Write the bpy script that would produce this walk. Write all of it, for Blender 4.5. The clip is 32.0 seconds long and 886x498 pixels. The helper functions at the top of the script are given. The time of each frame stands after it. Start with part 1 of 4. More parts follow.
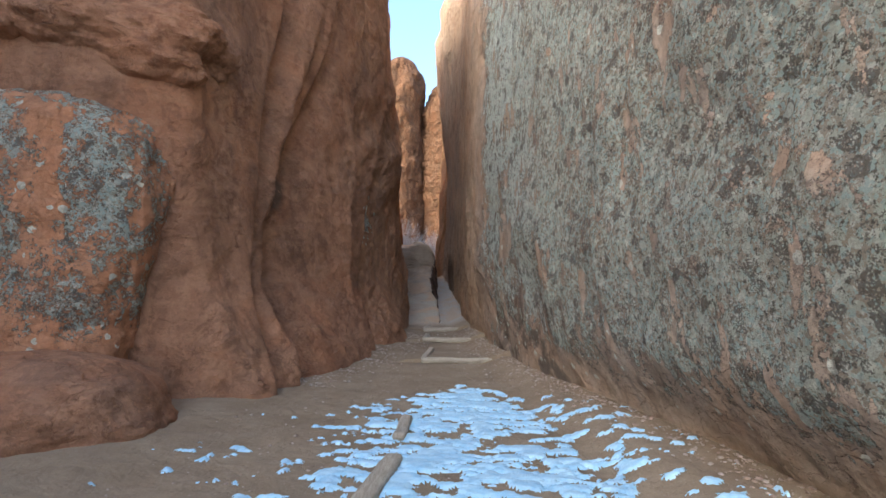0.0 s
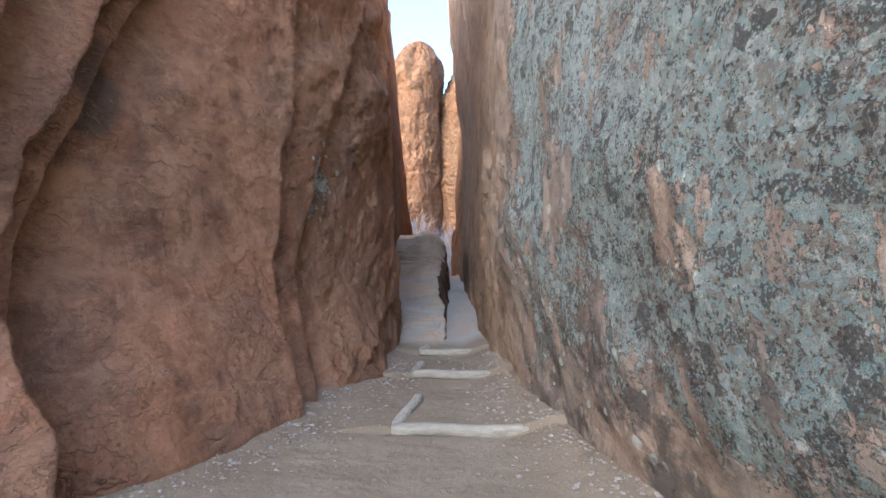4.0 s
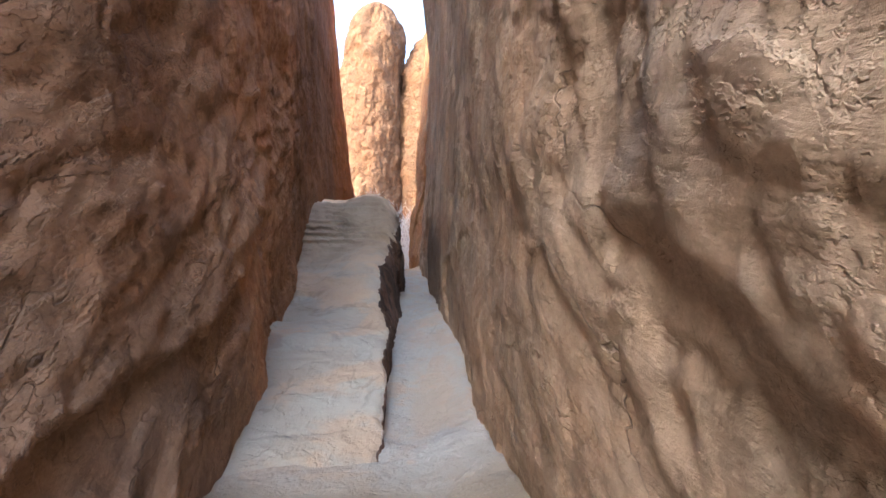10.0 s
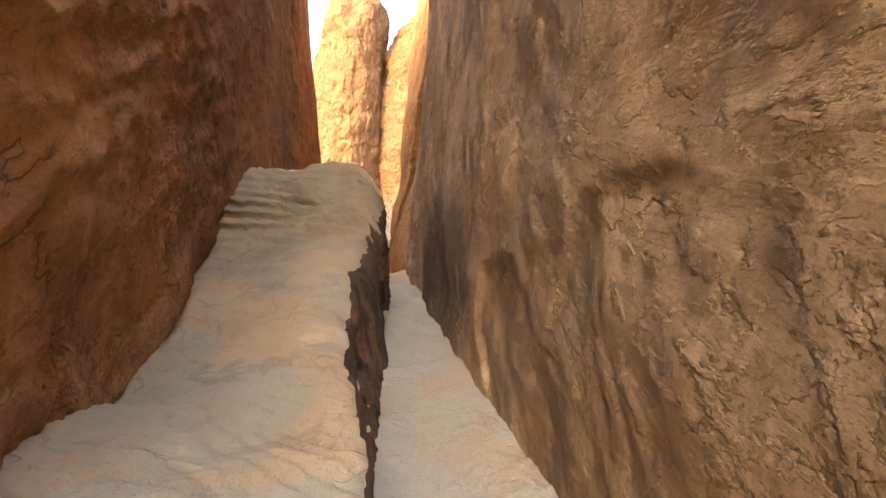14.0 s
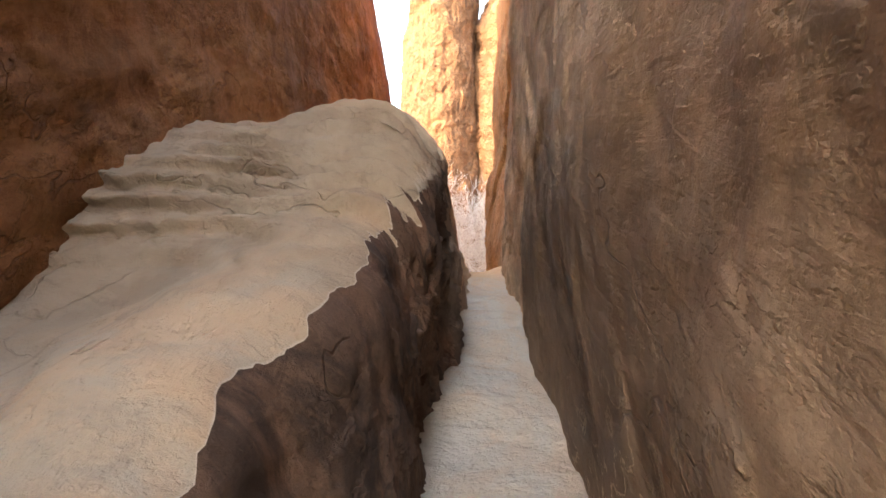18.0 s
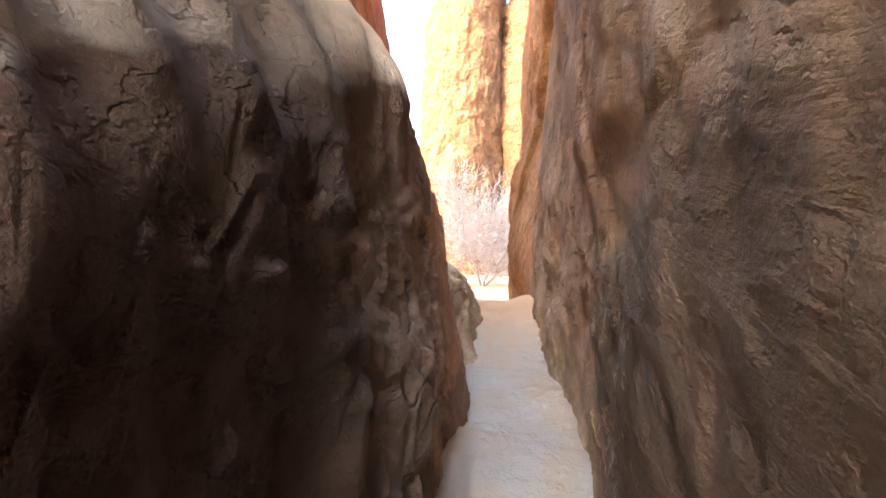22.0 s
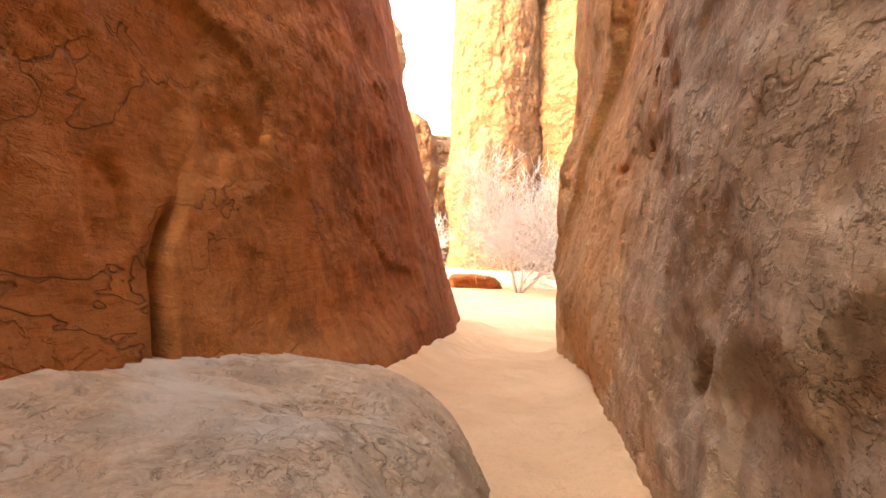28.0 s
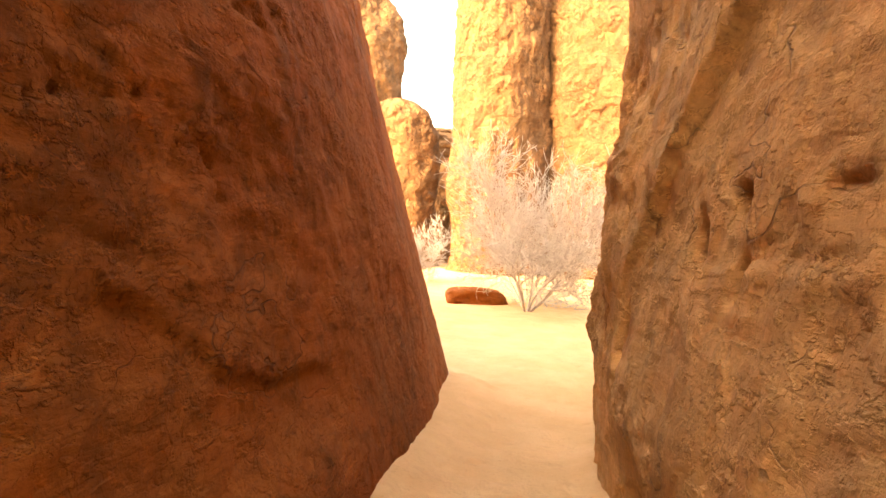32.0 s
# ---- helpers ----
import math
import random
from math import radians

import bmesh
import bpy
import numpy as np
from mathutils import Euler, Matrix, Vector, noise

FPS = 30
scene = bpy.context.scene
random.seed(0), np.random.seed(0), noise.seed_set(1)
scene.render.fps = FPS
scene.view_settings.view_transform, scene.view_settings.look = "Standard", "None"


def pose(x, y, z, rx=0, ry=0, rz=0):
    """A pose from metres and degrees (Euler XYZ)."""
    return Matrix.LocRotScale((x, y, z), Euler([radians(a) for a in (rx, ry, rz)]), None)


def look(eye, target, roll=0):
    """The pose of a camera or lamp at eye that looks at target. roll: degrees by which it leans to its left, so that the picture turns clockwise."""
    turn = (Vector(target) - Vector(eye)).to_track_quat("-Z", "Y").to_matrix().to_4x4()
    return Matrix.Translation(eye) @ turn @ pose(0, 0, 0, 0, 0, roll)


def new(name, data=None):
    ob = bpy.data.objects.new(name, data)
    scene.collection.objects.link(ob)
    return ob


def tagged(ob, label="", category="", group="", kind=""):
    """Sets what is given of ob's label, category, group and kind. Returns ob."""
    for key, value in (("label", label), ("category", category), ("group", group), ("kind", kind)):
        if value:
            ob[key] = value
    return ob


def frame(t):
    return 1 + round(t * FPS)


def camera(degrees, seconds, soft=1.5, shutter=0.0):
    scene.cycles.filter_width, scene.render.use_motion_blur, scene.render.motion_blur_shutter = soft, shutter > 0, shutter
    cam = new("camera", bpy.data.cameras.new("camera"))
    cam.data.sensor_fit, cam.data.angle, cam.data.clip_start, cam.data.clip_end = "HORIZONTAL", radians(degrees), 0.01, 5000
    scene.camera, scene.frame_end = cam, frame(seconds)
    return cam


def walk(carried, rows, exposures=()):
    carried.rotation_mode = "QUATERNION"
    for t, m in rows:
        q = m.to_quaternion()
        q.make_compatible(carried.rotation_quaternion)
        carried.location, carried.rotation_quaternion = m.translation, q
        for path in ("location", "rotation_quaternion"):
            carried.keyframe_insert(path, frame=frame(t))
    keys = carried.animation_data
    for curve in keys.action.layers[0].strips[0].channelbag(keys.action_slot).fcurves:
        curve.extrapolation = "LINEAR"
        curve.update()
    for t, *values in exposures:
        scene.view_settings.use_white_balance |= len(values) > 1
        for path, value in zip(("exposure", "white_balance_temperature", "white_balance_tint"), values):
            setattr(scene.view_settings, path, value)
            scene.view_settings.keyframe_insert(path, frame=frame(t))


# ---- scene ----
cam = camera(80.0, 32.0)
PATH = [
    (0.0, -0.085, -0.558, 1.510, 93.28, -1.32, -0.11),
    (0.5, -0.047, -0.005, 1.508, 93.66, -1.55, 0.14),
    (1.0, 0.016, 0.522, 1.496, 93.87, -1.71, 0.41),
    (1.5, -0.014, 1.094, 1.479, 93.91, -1.72, 0.65),
    (2.0, 0.032, 1.695, 1.453, 94.02, -1.81, 0.85),
    (2.5, 0.028, 2.280, 1.436, 93.91, -1.88, 1.25),
    (3.0, 0.081, 2.839, 1.442, 93.84, -1.92, 1.37),
    (3.5, 0.148, 3.360, 1.456, 93.56, -1.85, 1.84),
    (5.5, 0.420, 6.083, 1.339, 93.09, 0.46, 4.28),
    (6.0, 0.368, 6.657, 1.328, 92.81, 0.53, 4.43),
    (6.5, 0.346, 7.232, 1.333, 92.60, 0.72, 4.29),
    (7.0, 0.285, 7.737, 1.316, 92.42, 0.54, 3.91),
    (7.5, 0.294, 8.247, 1.309, 92.34, 0.31, 3.32),
    (8.0, 0.299, 8.761, 1.343, 92.25, -0.09, 2.61),
    (8.5, 0.233, 9.252, 1.327, 92.46, -0.29, 1.77),
    (9.0, 0.204, 9.798, 1.346, 92.77, -1.04, 0.09),
    (9.5, 0.144, 10.237, 1.406, 92.99, -1.52, -0.92),
    (10.0, 0.109, 10.724, 1.404, 93.10, -2.10, -2.00),
    (10.5, 0.096, 11.248, 1.412, 93.23, -2.42, -2.79),
    (11.0, 0.018, 11.680, 1.408, 93.09, -2.78, -3.14),
    (11.5, 0.040, 12.083, 1.399, 93.38, -3.38, -3.39),
    (12.0, 0.039, 12.505, 1.474, 93.62, -3.88, -3.70),
    (12.5, -0.058, 12.852, 1.485, 93.60, -4.01, -4.06),
    (13.0, -0.119, 13.290, 1.461, 93.46, -4.17, -4.68),
    (13.5, -0.159, 13.733, 1.480, 93.54, -3.83, -5.00),
    (15.5, -0.030, 14.921, 1.581, 92.04, -2.16, 0.22),
    (16.0, 0.087, 15.349, 1.593, 91.21, -1.55, 3.42),
    (16.5, 0.073, 15.794, 1.609, 91.05, -1.10, 4.62),
    (17.0, 0.067, 16.225, 1.667, 91.10, -1.05, 5.41),
    (17.5, 0.069, 16.610, 1.750, 91.10, -1.12, 6.09),
    (18.0, 0.043, 16.978, 1.791, 91.09, -0.97, 6.89),
    (18.5, 0.062, 17.307, 1.824, 91.10, -1.10, 7.57),
    (19.0, 0.063, 17.657, 1.871, 91.27, -1.39, 7.91),
    (19.5, 0.016, 18.025, 1.948, 91.46, -1.49, 8.27),
    (20.0, 0.020, 18.347, 1.993, 91.46, -1.88, 8.45),
    (20.5, -0.020, 18.658, 2.012, 91.36, -2.14, 8.75),
    (21.0, -0.064, 19.025, 2.053, 91.18, -1.94, 9.16),
    (21.5, -0.053, 19.348, 2.074, 90.86, -2.17, 9.21),
    (22.0, -0.068, 19.610, 2.091, 90.62, -2.38, 9.31),
    (22.5, -0.094, 19.873, 2.089, 90.50, -2.42, 9.47),
    (23.0, -0.080, 20.149, 2.138, 90.17, -2.41, 9.76),
    (23.5, -0.098, 20.413, 2.184, 89.56, -2.34, 10.05),
    (24.0, -0.142, 20.679, 2.310, 89.04, -2.19, 10.50),
    (24.5, -0.175, 20.780, 2.349, 88.76, -2.40, 10.80),
    (25.0, -0.150, 20.974, 2.399, 88.70, -2.26, 11.12),
    (25.5, -0.134, 21.206, 2.506, 88.63, -1.84, 11.75),
    (27.5, -0.309, 22.581, 2.561, 89.06, -2.01, 13.24),
    (28.0, -0.358, 22.944, 2.639, 88.94, -2.18, 13.27),
    (28.5, -0.414, 23.339, 2.731, 88.69, -2.39, 13.11),
    (29.0, -0.517, 23.624, 2.786, 88.48, -2.27, 13.14),
    (29.5, -0.499, 23.896, 2.845, 88.38, -2.24, 13.30),
    (30.0, -0.453, 24.231, 2.994, 88.21, -2.37, 13.36),
    (30.5, -0.483, 24.615, 3.032, 88.15, -2.45, 13.53),
    (31.0, -0.542, 25.031, 3.058, 88.24, -2.51, 13.75),
    (31.5, -0.599, 25.456, 3.082, 88.24, -2.53, 13.78),
    (32.0, -0.700, 25.835, 3.060, 88.32, -2.38, 13.97),
]
# kelvin and tint follow the clip's own white balance, which warms along the walk
EXPOSURES = [(0.0, 2.05, 5700, 4), (3.0, 2.6, 5300, 2), (6.0, 3.0, 5000, 3), (9.0, 3.3, 5000, 3), (13.0, 3.7, 8700, 6), (16.0, 3.85, 8100, 5), (19.0, 4.05, 7000, 6), (22.0, 4.45, 6800, 6), (25.0, 4.95, 8000, 10), (28.0, 4.35, 9200, 13), (32.0, 4.0, 15000, 13)]
walk(cam, [(t, pose(x, y, z, rx, ry, rz)) for t, x, y, z, rx, ry, rz in PATH], EXPOSURES)

# Stations along the walk are counted in paces; one pace in metres:
PACE = 0.5813

# ---------------------------------------------------------------- world and sun
SUN_ELEVATION, SUN_FROM = 30.0, (-0.72, -0.694)
world = bpy.data.worlds.new("sky")
scene.world = world
world.use_nodes = True
wn = world.node_tree
sky = wn.nodes.new("ShaderNodeTexSky")
sky.sky_type = "NISHITA"
sky.sun_disc = False
sky.sun_elevation = radians(SUN_ELEVATION)
sky.sun_rotation = math.atan2(SUN_FROM[0], SUN_FROM[1])
sky.air_density, sky.dust_density, sky.ozone_density = 1.0, 4.5, 1.0
wn.nodes["Background"].inputs["Strength"].default_value = 0.15
wn.links.new(sky.outputs[0], wn.nodes["Background"].inputs["Color"])
sun = new("sun", bpy.data.lights.new("sun", "SUN"))
sun.data.energy, sun.data.angle, sun.data.color = 0.5, radians(12.0), (1.0, 0.92, 0.80)
c = math.cos(radians(SUN_ELEVATION))
sun.matrix_world = look((SUN_FROM[0] * c * 50, SUN_FROM[1] * c * 50, math.sin(radians(SUN_ELEVATION)) * 50), (0, 0, 0))


# ---------------------------------------------------------------- noise on arrays
def _hash(ix, iy, iz, seed):
    h = (ix * 374761393 + iy * 668265263 + iz * 2147483647 + seed * 974634777) & 0xFFFFFFFF
    h = ((h ^ (h >> 13)) * 1274126177) & 0xFFFFFFFF
    h = ((h ^ (h >> 16)) * 2246822519) & 0xFFFFFFFF
    return ((h ^ (h >> 15)) & 0xFFFFFF) / float(0xFFFFFF)


def vnoise(x, y, z, seed=0):
    """Smooth value noise in -1..1 on arrays."""
    x, y, z = np.broadcast_arrays(np.asarray(x, float), np.asarray(y, float), np.asarray(z, float))
    fx, fy, fz = np.floor(x), np.floor(y), np.floor(z)
    ix, iy, iz = fx.astype(np.int64), fy.astype(np.int64), fz.astype(np.int64)
    u, v, w = x - fx, y - fy, z - fz
    u, v, w = (a * a * a * (a * (a * 6 - 15) + 10) for a in (u, v, w))
    out = 0.0
    for dx in (0, 1):
        for dy in (0, 1):
            for dz in (0, 1):
                k = (u if dx else 1 - u) * (v if dy else 1 - v) * (w if dz else 1 - w)
                out = out + k * _hash(ix + dx, iy + dy, iz + dz, seed)
    return out * 2 - 1


def fbm(x, y, z, octaves=4, seed=0, gain=0.5, ridged=False):
    total, amp, norm = 0.0, 1.0, 0.0
    for o in range(octaves):
        n = vnoise(x, y, z, seed + 17 * o)
        total = total + amp * (1 - 2 * np.abs(n) if ridged else n)
        norm += amp
        x, y, z, amp = x * 2.03 + 5.1, y * 2.03 + 3.7, z * 2.03 + 1.3, amp * gain
    return total / norm


def ease(a, b, x):
    t = np.clip((np.asarray(x, float) - a) / (b - a), 0, 1)
    return t * t * (3 - 2 * t)


def terrace(n, k, soft=0.35):
    """Flaked layers: noise n cut into k steps with rounded rims."""
    t = n * k
    f = np.floor(t)
    return (f + ease(1 - soft, 1.0, t - f)) / k


def curve_at(y, pairs, soft=0.0):
    """A line through (y, value) pairs, rounded over soft metres."""
    ys, vs = np.array(pairs, float).T
    if not soft:
        return np.interp(y, ys, vs)
    return sum(np.interp(np.asarray(y) + d * soft, ys, vs) for d in (-1, -0.6, -0.2, 0.2, 0.6, 1)) / 6


def grid_mesh(name, P, smooth=True, closed_u=False, closed_v=False):
    """A mesh over a grid of points P[u, v, 3]."""
    nu, nv = P.shape[:2]
    idx = np.arange(nu * nv).reshape(nu, nv)
    if closed_v:
        idx = np.concatenate([idx, idx[:, :1]], 1)
    if closed_u:
        idx = np.concatenate([idx, idx[:1]])
    quads = np.stack([idx[:-1, :-1], idx[1:, :-1], idx[1:, 1:], idx[:-1, 1:]], -1).reshape(-1, 4)
    return raw_mesh(name, P.reshape(-1, 3), quads, smooth)


def raw_mesh(name, verts, quads, smooth=True):
    me = bpy.data.meshes.new(name)
    n, k = quads.shape
    me.vertices.add(len(verts))
    me.vertices.foreach_set("co", np.ascontiguousarray(verts, dtype=np.float32).ravel())
    me.loops.add(n * k)
    me.loops.foreach_set("vertex_index", np.ascontiguousarray(quads, dtype=np.int32).ravel())
    me.polygons.add(n)
    me.polygons.foreach_set("loop_start", np.arange(0, n * k, k, dtype=np.int32))
    me.polygons.foreach_set("loop_total", np.full(n, k, dtype=np.int32))
    if smooth:
        me.polygons.foreach_set("use_smooth", np.ones(n, dtype=bool))
    me.update(calc_edges=True)
    me.validate()
    return me


def steps(*spans):
    """Joined runs (start, end, spacing) of numbers."""
    out = [np.linspace(a, b, max(2, int(round(abs(b - a) / d)) + 1))[:-1] for a, b, d in spans]
    return np.concatenate(out + [[spans[-1][1]]])


# ---------------------------------------------------------------- materials
class Nodes:
    """A small builder of node materials."""

    def __init__(self, name, rough=0.9):
        self.m = bpy.data.materials.new(name)
        self.m.use_nodes = True
        self.t = self.m.node_tree
        self.b = self.t.nodes["Principled BSDF"]
        self.b.inputs["Roughness"].default_value = rough
        self.b.inputs["Specular IOR Level"].default_value = 0.25
        self.pos = self.t.nodes.new("ShaderNodeNewGeometry").outputs["Position"]

    def put(self, sock, v):
        if isinstance(v, bpy.types.NodeSocket):
            self.t.links.new(v, sock)
        else:
            sock.default_value = (*v, 1.0) if isinstance(v, tuple) and len(v) == 3 and sock.type == "RGBA" else v

    def scaled(self, sx, sy, sz, off=(0, 0, 0), turn=(0, 0, 0)):
        n = self.t.nodes.new("ShaderNodeMapping")
        self.put(n.inputs["Vector"], self.pos)
        n.inputs["Scale"].default_value, n.inputs["Location"].default_value = (sx, sy, sz), off
        n.inputs["Rotation"].default_value = tuple(radians(a) for a in turn)
        return n.outputs[0]

    def noise(self, vec, scale, detail=5, rough=0.55, distort=0.0):
        n = self.t.nodes.new("ShaderNodeTexNoise")
        self.put(n.inputs["Vector"], vec)
        for key, v in (("Scale", scale), ("Detail", detail), ("Roughness", rough), ("Distortion", distort)):
            n.inputs[key].default_value = v
        return n.outputs["Fac"]

    def voronoi(self, vec, scale, feature="F1", out="Distance"):
        n = self.t.nodes.new("ShaderNodeTexVoronoi")
        n.feature = feature
        self.put(n.inputs["Vector"], vec)
        n.inputs["Scale"].default_value = scale
        return n.outputs[out]

    def ramp(self, fac, lo, hi, a=0.0, b=1.0):
        n = self.t.nodes.new("ShaderNodeMapRange")
        n.interpolation_type = "SMOOTHSTEP"
        self.put(n.inputs[0], fac)
        for k, v in zip((1, 2, 3, 4), (lo, hi, a, b)):
            n.inputs[k].default_value = v
        return n.outputs[0]

    def math(self, op, a, b=0.0):
        n = self.t.nodes.new("ShaderNodeMath")
        n.operation = op
        self.put(n.inputs[0], a)
        self.put(n.inputs[1], b)
        return n.outputs[0]

    def mix(self, fac, a, b):
        n = self.t.nodes.new("ShaderNodeMix")
        n.data_type = "RGBA"
        self.put(n.inputs[0], fac)
        self.put(n.inputs[6], a)
        self.put(n.inputs[7], b)
        return n.outputs[2]

    def axis(self, k):
        n = self.t.nodes.new("ShaderNodeSeparateXYZ")
        self.put(n.inputs[0], self.pos)
        return self.math("DIVIDE", n.outputs[1], PACE) if k == 1 else n.outputs[k]

    def dipped(self, slope, y0, y1, sx, sy, sz):
        """Coordinates along bedding that climbs by slope between y0 and y1."""
        clamp = self.math("MINIMUM", self.math("MAXIMUM", self.axis(1), y0), y1)
        high = self.math("SUBTRACT", self.axis(2), self.math("MULTIPLY", clamp, slope))
        n = self.t.nodes.new("ShaderNodeCombineXYZ")
        for k, v in enumerate((self.math("MULTIPLY", self.axis(0), sx), self.math("MULTIPLY", self.axis(1), sy), self.math("MULTIPLY", high, sz))):
            self.put(n.inputs[k], v)
        return n.outputs[0]

    def bump(self, h, strength, dist, normal=None):
        n = self.t.nodes.new("ShaderNodeBump")
        self.put(n.inputs["Height"], h)
        n.inputs["Strength"].default_value, n.inputs["Distance"].default_value = strength, dist
        if normal is not None:
            self.put(n.inputs["Normal"], normal)
        return n.outputs[0]

    def done(self, colour, normal=None, rough=None):
        self.put(self.b.inputs["Base Color"], colour)
        if normal is not None:
            self.put(self.b.inputs["Normal"], normal)
        if rough is not None:
            self.put(self.b.inputs["Roughness"], rough)
        return self.m


def rock_material(name, light, mid, dark, lichen=None, streak=0.5, turn=(0, 0, 0), fine=1.0, pale=None, zones=(), tops=None, bedding=0.35, stain_shade=None, dip=(0.0, 0.0, 1.0)):
    """Sandstone: cloudy colour, dark varnished streaks, bedding lines, grain, a blot of stain and painted shade;
    lichen: (near edge, far edge) along the walk.
    """
    n = Nodes(name, 0.92)
    base = n.mix(n.ramp(n.noise(n.pos, 0.55, 6, 0.6, 0.3), 0.35, 0.68), mid, light)
    base = n.mix(n.ramp(n.noise(n.scaled(1, 1, 0.28, (3, 1, 7)), 1.1, 6, 0.62, 0.5), 0.5, 0.78, 0, streak), base, dark)
    base = n.mix(n.ramp(n.noise(n.scaled(1, 1, 0.8, (1, 5, 3)), 1.9, 8, 0.66, 0.6), 0.54, 0.60, 0, 0.45), base, tuple(v * 1.22 for v in light))
    base = n.mix(n.ramp(n.noise(n.scaled(1, 1, 0.7, (7, 2, 4)), 1.5, 8, 0.68, 0.5), 0.55, 0.61, 0, 0.6), base, tuple(v * 0.52 for v in mid))
    base = n.mix(n.ramp(n.noise(n.scaled(1, 1, 0.7, (2, 6, 9)), 0.75, 5, 0.6, 0.7), 0.44, 0.60, 0, 0.45), base, (light[0] * 1.1, light[1] * 0.88, light[2] * 0.72))
    base = n.mix(n.ramp(n.noise(n.scaled(1, 1, 0.7, (9, 1, 5)), 0.9, 5, 0.62, 0.7), 0.50, 0.64, 0, 0.45), base, (mid[0] * 0.9, mid[1] * 1.08, mid[2] * 1.25))
    grain = n.noise(n.pos, 26, 6, 0.7)
    speck = n.noise(n.pos, 85, 5, 0.75)
    base = n.mix(n.ramp(speck, 0.53, 0.68, 0, 0.30), base, tuple(min(v * 1.45, 0.8) for v in light))
    base = n.mix(n.ramp(speck, 0.45, 0.34, 0, 0.28), base, tuple(v * 0.45 for v in mid))
    blotch = n.noise(n.scaled(1, 1, 0.8, (11, 3, 8)), 4.2, 8, 0.72, 0.6)
    base = n.mix(n.ramp(blotch, 0.54, 0.58, 0, 0.4), base, tuple(v * 1.18 for v in light))
    base = n.mix(n.ramp(blotch, 0.455, 0.415, 0, 0.42), base, tuple(v * 0.55 for v in mid))
    base = n.mix(n.ramp(grain, 0.3, 0.7, 0, 0.35), base, tuple(v * 0.62 for v in mid))
    bed = n.noise(n.dipped(*dip, 0.8, 0.5, 2.6), 1.4, 6, 0.6, 0.8)
    base = n.mix(n.ramp(bed, 0.52, 0.68, 0, bedding), base, light)
    where = n.ramp(n.noise(n.pos, 0.5, 3), 0.42, 0.62, 0.02, 0.16)
    lines = n.noise(n.dipped(*dip, 1.0, 0.5, 4.0), 4.5, 5, 0.62, 0.4)
    base = n.mix(n.math("MULTIPLY", n.ramp(lines, 0.52, 0.68), where), base, tuple(v * 1.15 for v in light))
    base = n.mix(n.math("MULTIPLY", n.ramp(lines, 0.47, 0.34), where), base, tuple(v * 0.7 for v in mid))
    base = n.mix(n.ramp(n.noise(n.scaled(1, 1, 0.6, (5, 8, 1)), 2.7, 6, 0.65, 0.4), 0.58, 0.7, 0, 0.55 * streak), base, dark)
    # Side towards the slot: dark crust and shade painted together, under a pale worn top.
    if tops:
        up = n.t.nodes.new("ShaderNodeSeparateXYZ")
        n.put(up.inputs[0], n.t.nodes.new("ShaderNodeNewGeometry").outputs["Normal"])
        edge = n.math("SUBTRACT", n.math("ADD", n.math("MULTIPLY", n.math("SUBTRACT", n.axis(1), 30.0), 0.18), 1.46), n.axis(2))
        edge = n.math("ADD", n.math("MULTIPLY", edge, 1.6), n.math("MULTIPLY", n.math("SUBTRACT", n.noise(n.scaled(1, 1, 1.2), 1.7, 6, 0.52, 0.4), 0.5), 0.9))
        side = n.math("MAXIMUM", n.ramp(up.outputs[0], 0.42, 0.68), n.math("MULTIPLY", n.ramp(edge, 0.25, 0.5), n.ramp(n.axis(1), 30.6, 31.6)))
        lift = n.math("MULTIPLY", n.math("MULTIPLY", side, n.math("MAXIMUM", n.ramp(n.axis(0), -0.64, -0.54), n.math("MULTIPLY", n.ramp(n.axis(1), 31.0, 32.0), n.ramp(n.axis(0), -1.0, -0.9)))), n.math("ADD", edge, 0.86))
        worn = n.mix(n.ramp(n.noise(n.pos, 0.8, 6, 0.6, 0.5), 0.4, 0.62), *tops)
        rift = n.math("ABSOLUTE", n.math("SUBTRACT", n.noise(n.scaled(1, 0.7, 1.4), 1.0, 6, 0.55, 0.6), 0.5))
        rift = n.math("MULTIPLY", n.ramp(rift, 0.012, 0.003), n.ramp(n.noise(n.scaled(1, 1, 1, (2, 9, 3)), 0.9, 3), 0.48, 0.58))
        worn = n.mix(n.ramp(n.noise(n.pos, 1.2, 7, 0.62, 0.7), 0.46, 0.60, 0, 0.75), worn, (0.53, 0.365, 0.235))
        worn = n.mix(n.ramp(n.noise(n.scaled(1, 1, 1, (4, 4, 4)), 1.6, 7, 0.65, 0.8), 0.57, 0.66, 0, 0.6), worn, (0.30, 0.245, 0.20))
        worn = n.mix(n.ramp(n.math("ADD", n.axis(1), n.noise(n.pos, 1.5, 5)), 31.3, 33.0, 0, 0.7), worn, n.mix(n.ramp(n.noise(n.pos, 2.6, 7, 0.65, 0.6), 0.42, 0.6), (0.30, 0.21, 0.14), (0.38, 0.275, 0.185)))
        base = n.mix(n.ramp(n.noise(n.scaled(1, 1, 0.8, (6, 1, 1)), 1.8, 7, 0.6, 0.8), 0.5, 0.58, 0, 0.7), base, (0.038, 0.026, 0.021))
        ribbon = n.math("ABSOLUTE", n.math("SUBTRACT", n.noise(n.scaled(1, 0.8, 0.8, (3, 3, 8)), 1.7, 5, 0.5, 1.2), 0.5))
